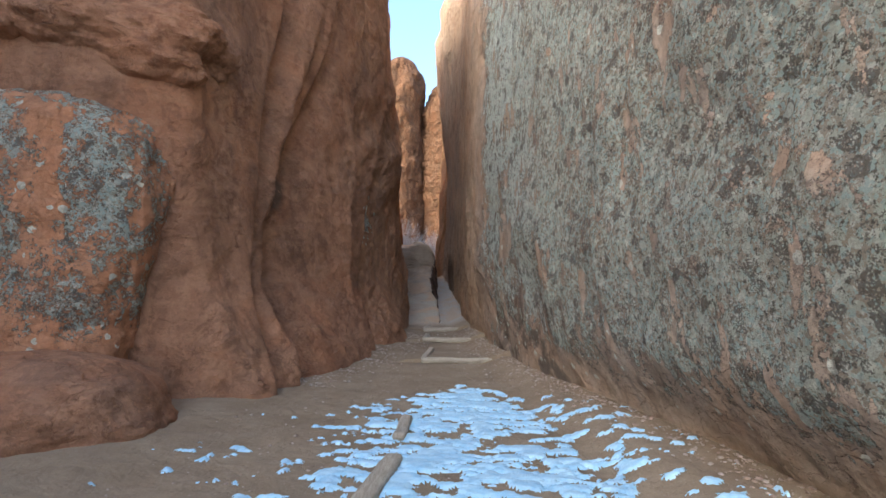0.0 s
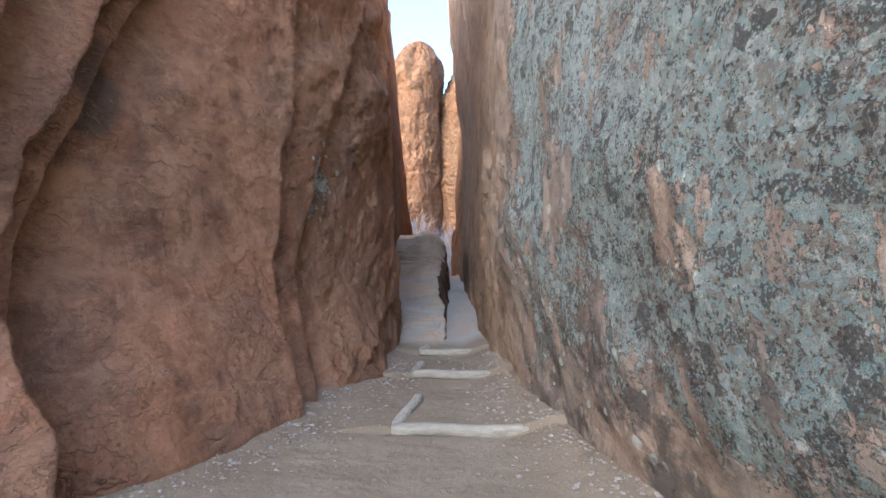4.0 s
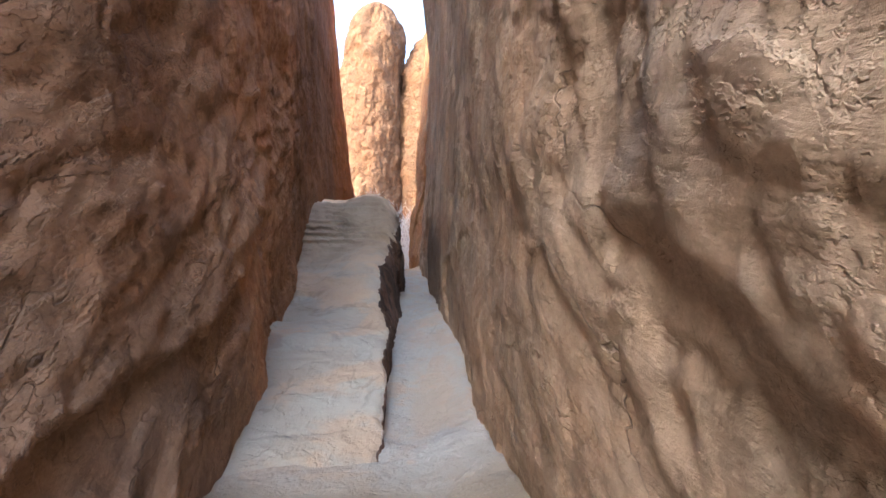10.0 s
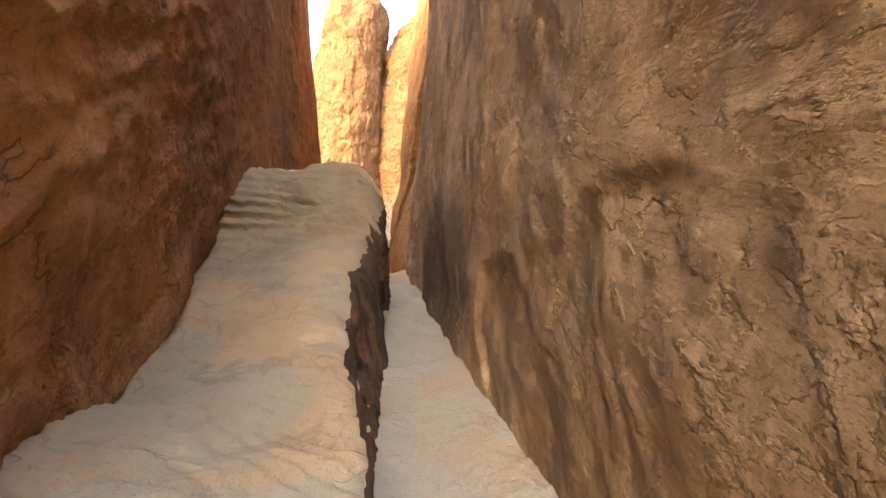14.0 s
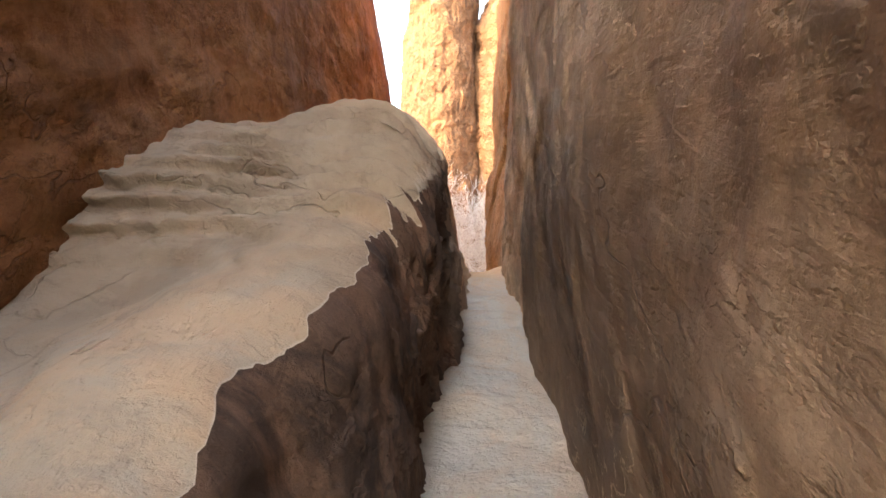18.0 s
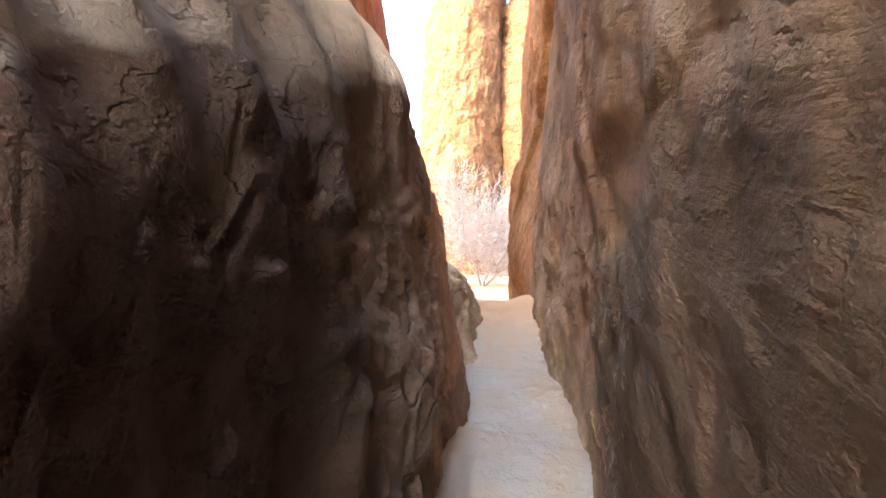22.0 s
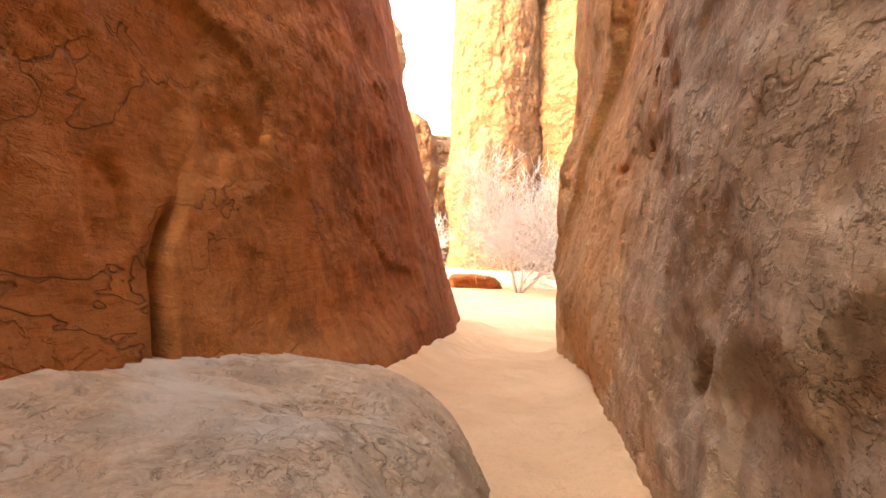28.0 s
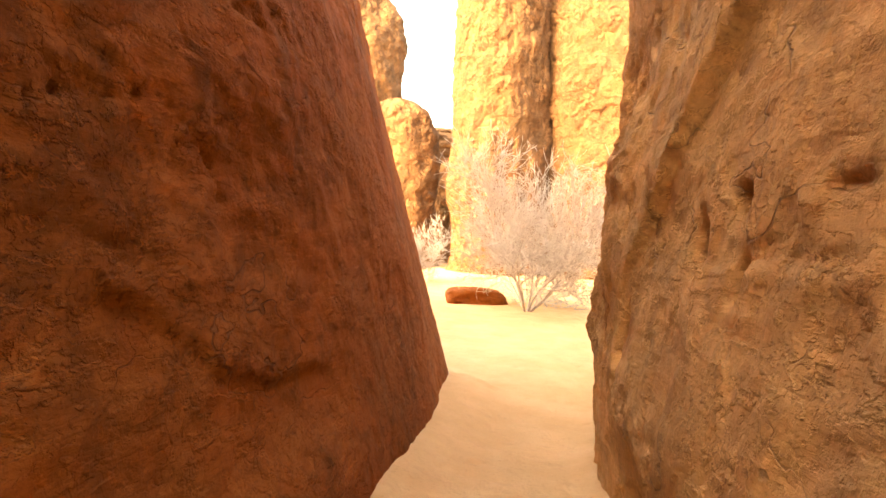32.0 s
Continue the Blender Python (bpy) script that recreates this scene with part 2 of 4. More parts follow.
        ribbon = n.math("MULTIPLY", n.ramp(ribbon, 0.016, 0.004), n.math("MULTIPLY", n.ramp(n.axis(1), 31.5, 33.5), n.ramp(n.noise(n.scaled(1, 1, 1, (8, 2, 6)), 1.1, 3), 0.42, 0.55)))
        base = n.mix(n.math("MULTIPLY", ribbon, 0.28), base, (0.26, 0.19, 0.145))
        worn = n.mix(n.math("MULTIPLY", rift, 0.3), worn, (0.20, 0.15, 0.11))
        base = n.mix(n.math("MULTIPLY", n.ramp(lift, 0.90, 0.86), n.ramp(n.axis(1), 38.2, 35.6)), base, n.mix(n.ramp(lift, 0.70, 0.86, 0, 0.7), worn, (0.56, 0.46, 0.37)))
    # Dark blot: rock stain; low in the slot it also paints in shade.
    if stain_shade:
        (vy, vz), ry, rz = stain_shade
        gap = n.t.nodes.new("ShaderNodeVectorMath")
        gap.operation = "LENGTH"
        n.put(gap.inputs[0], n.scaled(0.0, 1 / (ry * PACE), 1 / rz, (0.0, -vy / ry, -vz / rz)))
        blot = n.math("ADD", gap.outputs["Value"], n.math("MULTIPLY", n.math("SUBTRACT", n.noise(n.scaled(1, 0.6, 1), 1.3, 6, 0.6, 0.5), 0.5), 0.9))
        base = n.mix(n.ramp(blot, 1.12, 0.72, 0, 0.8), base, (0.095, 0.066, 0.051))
    if pale:
        base = n.mix(n.ramp(n.noise(n.scaled(1, 1, 1, (9, 4, 2)), 0.8, 5, 0.6, 0.6), 0.48, 0.66, 0, 0.85), base, pale)
    flake = n.noise(n.dipped(*dip, 1.0, 0.5, 1.25), 2.1, 7, 0.58, 0.25)
    cut = n.math("MULTIPLY", flake, 9.0)
    step = n.math("FLOOR", cut)
    rim = n.ramp(n.math("SUBTRACT", cut, step), 0.72, 1.0)
    shells = n.math("MULTIPLY", n.math("ADD", step, rim), 0.10)
    chip = n.math("MULTIPLY", n.noise(n.dipped(*dip, 1.0, 0.6, 1.15), 6.5, 5, 0.6, 0.2), 8.0)
    chip_step = n.math("FLOOR", chip)
    chips = n.math("MULTIPLY", n.math("ADD", chip_step, n.ramp(n.math("SUBTRACT", chip, chip_step), 0.8, 1.0)), 0.07)
    shells = n.math("ADD", shells, n.math("MULTIPLY", chips, n.ramp(n.noise(n.scaled(1, 1, 1, (5, 5, 5)), 1.3, 3), 0.38, 0.52)))
    rough_h = n.math("ADD", n.math("ADD", n.math("MULTIPLY", n.noise(n.scaled(1, 0.45, 1), 5.0, 7, 0.6), 0.22), n.math("MULTIPLY", lines, 0.035 if tops else 0.10)), n.math("MULTIPLY", shells, n.ramp(n.noise(n.pos, 0.9, 3), 0.35, 0.6, 0.15, 1.0 if not tops else 0.4)))
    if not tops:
        # Flake relief drawn in colour as well: rims paler, a dark line under each.
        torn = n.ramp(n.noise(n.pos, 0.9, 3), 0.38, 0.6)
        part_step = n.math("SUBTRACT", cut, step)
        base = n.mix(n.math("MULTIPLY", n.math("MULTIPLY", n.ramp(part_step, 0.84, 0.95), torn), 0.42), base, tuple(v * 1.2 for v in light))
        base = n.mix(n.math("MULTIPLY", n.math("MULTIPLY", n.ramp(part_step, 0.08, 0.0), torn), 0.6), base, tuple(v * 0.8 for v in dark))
    # Factors per stretch: rock tint, plus light differences along the walk put into colour.
    stretch_gain = (1.0, 1.0, 1.0)
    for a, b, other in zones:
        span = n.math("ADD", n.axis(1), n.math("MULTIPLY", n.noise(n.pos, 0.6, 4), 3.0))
        stretch_gain = n.mix(n.ramp(span, a + 1.5, b + 1.5), stretch_gain, other)
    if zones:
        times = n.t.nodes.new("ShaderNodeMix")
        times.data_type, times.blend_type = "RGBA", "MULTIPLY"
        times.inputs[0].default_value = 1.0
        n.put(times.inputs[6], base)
        n.put(times.inputs[7], stretch_gain)
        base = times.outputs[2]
    if lichen:
        reach = n.math("MULTIPLY", n.ramp(n.axis(1), lichen[1] + 0.6, lichen[1] - 0.9), n.ramp(n.axis(2), 0.15, 1.2))
        if lichen[0] is not None:
            gap = n.t.nodes.new("ShaderNodeVectorMath")
            gap.operation = "LENGTH"
            n.put(gap.inputs[0], n.scaled(1.0, 0.75 / PACE, 1.0, tuple(-v * k for v, k in zip(lichen[0], (1.0, 0.75, 1.0)))))
            reach = n.ramp(gap.outputs["Value"], 0.85, 0.35)
        shift = n.t.nodes.new("ShaderNodeVectorMath")
        shift.operation = "MULTIPLY_ADD"
        wob = n.t.nodes.new("ShaderNodeTexNoise")
        n.put(wob.inputs["Vector"], n.pos)
        wob.inputs["Scale"].default_value, wob.inputs["Detail"].default_value = 16.0, 4.0
        n.put(shift.inputs[0], wob.outputs["Color"])
        shift.inputs[1].default_value = (0.05, 0.05, 0.05)
        n.put(shift.inputs[2], n.pos)
        crumbs = shift.outputs[0]

        def cells(scale):
            c = n.t.nodes.new("ShaderNodeSeparateColor")
            n.put(c.inputs[0], n.voronoi(crumbs, scale, "F1", "Color"))
            return c.outputs

        big, mid_c, tiny = cells(9.0), cells(42.0), cells(95.0)
        field = n.math("ADD", n.math("MULTIPLY", n.noise(n.pos, 1.1, 5, 0.65), 0.55), n.math("MULTIPLY", n.noise(n.pos, 7, 8, 0.72), 0.45))
        field = n.math("ADD", field, n.math("MULTIPLY", n.math("SUBTRACT", mid_c[1], 0.5), 0.10))
        field = n.math("ADD", field, n.math("MULTIPLY", n.math("SUBTRACT", reach, 1.0), 0.28 if lichen[0] is None else 0.7))
        patchy = n.math("MULTIPLY", n.math("SUBTRACT", n.noise(n.scaled(1, 1, 1, (3, 7, 2)), 0.85, 4, 0.6, 0.4), 0.49), n.ramp(n.axis(1), 10.0, 13.5, 0.15, 0.95))
        if lichen[0] is None:
            field = n.math("ADD", field, patchy)
        fringe = n.noise(n.pos, 13, 7, 0.8)
        field = n.math("ADD", field, n.math("MULTIPLY", n.math("SUBTRACT", fringe, 0.5), 0.34))
        scar = n.noise(n.scaled(1, 1.6, 0.7, (2, 2, 2), (30, 0, 0)), 2.0, 6, 0.6, 0.5)
        field = n.math("ADD", n.math("SUBTRACT", field, n.ramp(scar, 0.54, 0.62, 0, 0.17)), lichen[2])
        soot = n.math("MULTIPLY", n.ramp(field, 0.37, 0.42), n.ramp(tiny[0], 0.35, 0.6))
        held = n.ramp(reach, 0.02, 0.12) if lichen[0] is not None else n.ramp(n.axis(1), lichen[1] + 1.2, lichen[1] + 0.2)
        crust = n.math("MULTIPLY", held, n.ramp(field, 0.435, 0.45))
        base = n.mix(n.math("MULTIPLY", n.math("MULTIPLY", soot, held), 0.75), base, (0.10, 0.08, 0.066))
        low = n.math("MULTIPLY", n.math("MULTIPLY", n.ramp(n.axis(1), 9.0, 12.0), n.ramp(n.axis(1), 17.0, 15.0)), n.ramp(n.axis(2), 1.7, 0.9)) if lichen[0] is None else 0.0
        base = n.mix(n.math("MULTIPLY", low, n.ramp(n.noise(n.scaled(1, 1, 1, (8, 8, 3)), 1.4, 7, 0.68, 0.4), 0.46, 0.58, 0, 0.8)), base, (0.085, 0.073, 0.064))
        tone = n.mix(n.ramp(n.noise(n.pos, 9, 7, 0.78), 0.49, 0.515), (0.40, 0.33, 0.25), (0.50, 0.52, 0.43))
        tone = n.mix(n.math("MULTIPLY", n.ramp(n.axis(1), 10.5, 14.0, 0.1, 0.75), n.ramp(n.noise(n.scaled(1, 1, 1, (1, 4, 6)), 1.3, 6, 0.65), 0.42, 0.52)), tone, (0.60, 0.66, 0.62))
        tone = n.mix(n.math("MULTIPLY", n.ramp(n.noise(n.pos, 21, 6, 0.8), 0.535, 0.55), 0.9), tone, (0.10, 0.088, 0.075))
        tone = n.mix(n.ramp(n.noise(n.scaled(1, 1, 1, (4, 2, 9)), 17, 6, 0.8), 0.545, 0.56, 0, 0.9), tone, (0.72, 0.73, 0.64))
        tone = n.mix(n.ramp(n.math("ADD", mid_c[2], n.math("MULTIPLY", n.noise(n.pos, 1.4, 3), 0.8)), 1.12, 1.22, 0, 0.85), tone, (0.45, 0.56, 0.52))
        tone = n.mix(n.ramp(n.math("ADD", big[0], n.math("MULTIPLY", tiny[0], 0.3)), 0.98, 1.03, 0, 0.8), tone, (0.13, 0.115, 0.10))
        base = n.mix(n.math("MULTIPLY", crust, 0.9), base, tone)
        ring = n.voronoi(crumbs, 5.5)
        spots = n.math("MULTIPLY", n.ramp(ring, 0.26, 0.23), n.math("MULTIPLY", n.ramp(big[1], 0.5, 0.6), n.ramp(reach, 0.0, 0.2)))
        base = n.mix(n.math("MULTIPLY", spots, 0.75), base, n.mix(n.ramp(tiny[0], 0.3, 0.7), (0.50, 0.52, 0.44), (0.64, 0.66, 0.58)))
        crumb = tiny[2]
        rough_h = n.math("ADD", rough_h, n.math("MULTIPLY", crust, n.math("ADD", n.math("MULTIPLY", crumb, 0.12), n.math("MULTIPLY", fringe, 0.25))))
    if tops:
        rough_h = n.math("ADD", rough_h, n.math("MULTIPLY", ribbon, 0.03))
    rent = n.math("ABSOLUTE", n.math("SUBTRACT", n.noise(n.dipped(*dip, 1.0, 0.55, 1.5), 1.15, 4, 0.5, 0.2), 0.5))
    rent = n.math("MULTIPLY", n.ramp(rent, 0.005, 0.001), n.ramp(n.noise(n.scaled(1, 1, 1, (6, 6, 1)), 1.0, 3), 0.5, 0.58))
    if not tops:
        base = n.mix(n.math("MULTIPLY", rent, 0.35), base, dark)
    rough_h = n.math("SUBTRACT", rough_h, n.math("MULTIPLY", rent, 0.12))
    rough_h = n.math("ADD", rough_h, n.math("MULTIPLY", blotch, 0.10))
    normal = n.bump(rough_h, 1.0, 0.15 * fine)
    normal = n.bump(grain, 0.5, 0.014, normal)
    normal = n.bump(speck, 0.5, 0.006, normal)
    return n.done(base, normal)


RED = ((0.48, 0.25, 0.145), (0.37, 0.175, 0.095), (0.15, 0.08, 0.055))
rock_left = rock_material("red_sandstone", (0.35, 0.185, 0.110), (0.25, 0.124, 0.073), (0.11, 0.06, 0.042), ((-1.62, 19.2, 2.7), 0, 0.06), 0.65, stain_shade=((14.2, 3.05), 0.42, 0.42), zones=((16.0, 21.0, (0.95, 1.05, 1.06)), (22.5, 25.5, (1.6, 1.67, 1.51)), (29.0, 33.0, (0.98, 0.95, 0.75)), (38.0, 42.0, (1.5, 1.1, 0.56)), (43.5, 49.0, (0.88, 0.5, 0.23))), bedding=0.6, dip=(0.28, 17.0, 36.0))
rock_right = rock_material("brown_sandstone_lichen", (0.46, 0.36, 0.28), (0.345, 0.265, 0.205), (0.165, 0.127, 0.105), (None, 17.3, 0.035), 0.25, (25, 0, 0), zones=((17.0, 20.0, (1.15, 1.05, 0.92)), (19.5, 23.0, (0.94, 0.81, 0.66)), (28.5, 33.0, (1.31, 1.18, 0.99)), (42.0, 47.5, (1.36, 0.97, 0.58))), stain_shade=((33.7, 1.55), 3.5, 0.92), dip=(0.15, 12.0, 37.0))
rock_boulder = rock_material("worn_brown_sandstone", stain_shade=((35.6, 1.9), 1.5, 0.8), light=(0.17, 0.098, 0.064), mid=(0.105, 0.06, 0.04), dark=(0.05, 0.032, 0.025), streak=0.8, zones=((34.6, 37.4, (3.7, 3.8, 3.6)),), fine=0.7, tops=((0.42, 0.335, 0.25), (0.45, 0.39, 0.31)))
rock_block = rock_material("lichen_block_sandstone", *RED, (None, 16, -0.065))
rock_pale = rock_material("pale_worn_sandstone", (0.54, 0.40, 0.275), (0.46, 0.32, 0.205), (0.28, 0.18, 0.12), None, 0.35, pale=(0.50, 0.43, 0.345), fine=1.0)
rock_far = rock_material("sunlit_sandstone", (0.20, 0.108, 0.058), (0.135, 0.067, 0.035), (0.05, 0.027, 0.019), None, 0.8, fine=3)


def ground_material():
    n = Nodes("dirt_stone_and_sand", 0.95)
    y, edge = n.axis(1), n.math("MULTIPLY", n.math("SUBTRACT", n.noise(n.pos, 0.9, 5, 0.6), 0.5), 3.0)
    yy = n.math("ADD", y, edge)
    dirt = n.mix(n.ramp(n.noise(n.pos, 1.6, 6, 0.65), 0.35, 0.68), (0.240, 0.178, 0.120), (0.300, 0.230, 0.160))
    dirt = n.mix(n.ramp(n.noise(n.pos, 42, 5, 0.75), 0.52, 0.75, 0, 0.55), dirt, (0.14, 0.10, 0.08))
    grit = n.voronoi(n.pos, 46)
    dirt = n.mix(n.ramp(grit, 0.2, 0.12, 0, 0.5), dirt, (0.36, 0.31, 0.27))
    stone = n.mix(n.ramp(n.noise(n.scaled(1, 0.5, 1), 2.4, 6, 0.6, 0.6), 0.4, 0.62), (0.46, 0.36, 0.27), (0.44, 0.39, 0.33))
    stone = n.mix(n.ramp(n.noise(n.pos, 3.1, 6, 0.6, 0.8), 0.55, 0.7, 0, 0.6), stone, (0.52, 0.36, 0.24))
    sand = n.mix(n.ramp(n.noise(n.pos, 1.3, 5, 0.6), 0.35, 0.7), (0.62, 0.39, 0.215), (0.70, 0.46, 0.265))
    sand = n.mix(n.ramp(n.noise(n.pos, 30, 5, 0.75), 0.5, 0.75, 0, 0.3), sand, (0.36, 0.20, 0.11))
    col = n.mix(n.ramp(yy, 22.6, 24.4), dirt, stone)
    col = n.mix(n.ramp(yy, 39.5, 43.0), col, sand)
    far = n.ramp(yy, 39.5, 43.0)
    prints = n.voronoi(n.scaled(1, 0.8, 1), 4.2, "SMOOTH_F1")
    h = n.math("ADD", n.math("MULTIPLY", n.noise(n.pos, 7, 7, 0.65), 0.7), n.math("MULTIPLY", n.math("MULTIPLY", prints, far), 1.1))
    normal = n.bump(h, 1.0, 0.06)
    normal = n.bump(n.math("ADD", n.noise(n.pos, 60, 4, 0.7), n.math("MULTIPLY", grit, 0.4)), 0.5, 0.008, normal)
    return n.done(col, normal)


ground_mat = ground_material()


def plain_material(name, a, b, scale, rough=0.9, bump=0.02, stretch=(1, 1, 1), dark=None):
    n = Nodes(name, rough)
    v = n.scaled(*stretch)
    col = n.mix(n.ramp(n.noise(v, scale, 6, 0.65), 0.35, 0.65), a, b)
    if dark:
        col = n.mix(n.ramp(n.noise(v, scale * 3, 5, 0.7), 0.55, 0.7, 0, 0.8), col, dark)
    return n.done(col, n.bump(n.noise(v, scale * 2.5, 6, 0.7), 0.7, bump))


timber = plain_material("weathered_grey_timber", (0.34, 0.29, 0.225), (0.46, 0.40, 0.325), 5, 0.85, 0.015, (1.2, 8, 8), (0.20, 0.15, 0.11))
timber_long = plain_material("weathered_grey_timber_long", (0.33, 0.28, 0.22), (0.45, 0.39, 0.315), 5, 0.85, 0.015, (8, 1.2, 8), (0.20, 0.15, 0.11))
# White snow; the blue sky light on it is put into its colour.
snow_mat = plain_material("thin_sky_tinted_snow", (0.36, 0.60, 0.80), (0.50, 0.70, 0.85), 9, 0.6, 0.02)
bark = plain_material("pale_grey_bark", (0.36, 0.31, 0.28), (0.50, 0.45, 0.41), 14, 0.9, 0.01)
twig_mat = plain_material("bleached_twigs", (0.46, 0.42, 0.39), (0.60, 0.55, 0.52), 6, 0.9, 0.005)
pebble_mat = plain_material("grey_brown_pebbles", (0.30, 0.21, 0.16), (0.42, 0.36, 0.32), 6, 0.9, 0.01)


# ---------------------------------------------------------------- the lie of the land
def ground_z(x, y):
    """Height of dirt, stone ramp and sand; the steps rise behind their logs."""
    z = curve_at(y, [(-40, -0.3), (0, 0.0), (13, -0.02), (15.3, 0.02), (22, 0.16), (25, 0.34), (28, 0.60), (34, 1.05), (40, 1.46), (42.5, 1.58), (44, 1.6), (49, 1.33), (54, 0.95), (58, 0.9), (66, 0.9), (100, 0.7), (140, 0.8)], 0.5)
    for at, rise in ((15.30, 0.07), (19.25, 0.07), (22.15, 0.07)):
        z = z + rise * (ease(at - 0.03, at + 0.03, y) - ease(at + 0.2, at + 3.0, y)) * ease(-1.1, -0.6, x)
    left = curve_at(y, [(0, -3.5), (13, -2.5), (15.5, -1.9), (19, -1.5), (24, -1.2), (40, -1.9), (57, -2.1), (58, -30), (200, -60)])
    right = curve_at(y, [(0, 2.2), (10, 1.45), (24, 0.55), (36, 0.2), (49, -0.15), (53, -0.4), (57, 0.1), (64, 1.0), (65, 30), (200, 60)])
    z = z + (0.06 + 0.12 * ease(14, 17, y)) * ease(0.8, 0.0, x - left) * (1 - ease(22, 24, y)) + 0.16 * ease(0.5, 0.0, right - x) * (1 - ease(30, 34, y)) + 0.10 * ease(0.35, 0, right - x) * ease(40, 44, y) + 0.18 * ease(0.7, 0, x - left) * ease(44, 46, y)
    lump = 0.02 * fbm(x * 1.6, y * 1.6, 0, 3, 5) + 0.012 * fbm(x * 7, y * 7, 1.5, 2, 9)
    stone = ease(23, 24.5, y) * (1 - ease(41, 43, y))
    z = z + lump * (1 - 0.3 * stone) + stone * (0.10 * terrace(fbm(x * 0.9 + y * 0.3, y * 0.7, 4.0, 4, 12), 6, 0.2) - 0.03 * np.exp(-np.abs(fbm(x * 1.1, y * 0.6, 9.0, 4, 14) - 0.05) / 0.01))
    far = ease(75, 160, np.hypot(x, y - 30))
    return z + far * 2.0 * fbm(x * 0.02, y * 0.02, 2.0, 3, 31)


LEFT_FOOT = [(-25, -8.0), (2, -6.6), (8.6, -6.2), (9.5, -5.2), (9.8, -3.5), (10.0, -3.05), (10.3, -2.9), (10.8, -2.8), (12.0, -2.62), (13.2, -2.52), (15, -2.25), (16.5, -1.92), (17.5, -1.70), (19, -1.52), (22, -1.2), (24.5, -1.2), (28, -1.42), (31, -1.62), (34, -1.84), (44, -1.88), (50, -1.8), (54, -2.02), (57, -2.36), (59.7, -2.7)]


def flakes(Y, D, seed):
    """Broken shells of two sizes and a few open cracks."""
    Y = np.where(Y < 17, Y, 17 + (Y - 17) * 0.42)
    big = terrace(fbm(Y * 0.8, D * 1.1, 6.0, 5, seed), 7, 0.07) + 0.07
    small = terrace(fbm(Y * 2.3, D * 2.7, 9.0, 4, seed + 4), 5, 0.12) + 0.1
    where = ease(-0.15, 0.35, fbm(Y * 0.4, D * 0.4, 2.0, 2, seed + 8))
    line = fbm(Y * 0.55, D * 0.75, 4.0, 4, seed + 12)
    crack = np.exp(-np.abs(line - 0.12) / 0.005) * ease(0.0, 0.3, fbm(Y * 0.7, D * 0.7, 7.0, 2, seed + 16))
    pits = ease(0.25, 0.42, fbm(Y * 2.0, D * 3.0, 13.0, 3, seed + 20)) * where
    return 0.13 * big * (0.3 + 0.7 * where) + 0.06 * small * where - 0.06 * crack - 0.02 * pits


def seam(Y, Z, line, jag=0.06, seed=1):
    """Signed distance to a broken line in a wall's plane (plus: left of its direction), and a fade at its ends."""
    Y, Z = Y + jag * fbm(Y * 2.5, Z * 2.5, 1.0, 4, 500 + seed), Z + jag * fbm(Y * 2.5, Z * 2.5, 5.0, 4, 520 + seed)
    best, side = np.full(np.shape(Y), 1e9), np.zeros(np.shape(Y))
    for (y0, z0), (y1, z1) in zip(line, line[1:]):
        dy, dz = y1 - y0, z1 - z0
        f = np.clip(((Y - y0) * dy + (Z - z0) * dz) / (dy * dy + dz * dz), 0, 1)
        a, b = Y - y0 - f * dy, Z - z0 - f * dz
        d = np.hypot(a, b)
        side = np.where(d < best, np.sign(dy * b - dz * a), side)
        best = np.minimum(best, d)
    ends = np.minimum(*(np.hypot(Y - p[0], Z - p[1]) for p in (line[0], line[-1])))
    return best * side, ease(0.0, 0.35, ends)


def scarp(Y, Z, line, deep, reach, jag=0.06, seed=1, sharp=0.02):
    """A step along a broken line: deep on its left, dying out over reach metres."""
    t, fade = seam(Y, Z, line, jag, seed)
    return deep * fade * ease(-sharp, sharp, t) * np.exp(-np.maximum(t, 0) / reach)


def hollow_at(Y, Z, y, z, ry, rz, deep, seed=1, tilt=0.0):
    """A scooped hollow with a firm rim."""
    a, b = Y - y, Z - z - tilt * (Y - y)
    r = np.hypot(a / ry, b / rz) + 0.35 * fbm(Y * 2.2, Z * 3.0, 3.0, 3, 540 + seed)
    return deep * ease(1.08, 0.82, r)


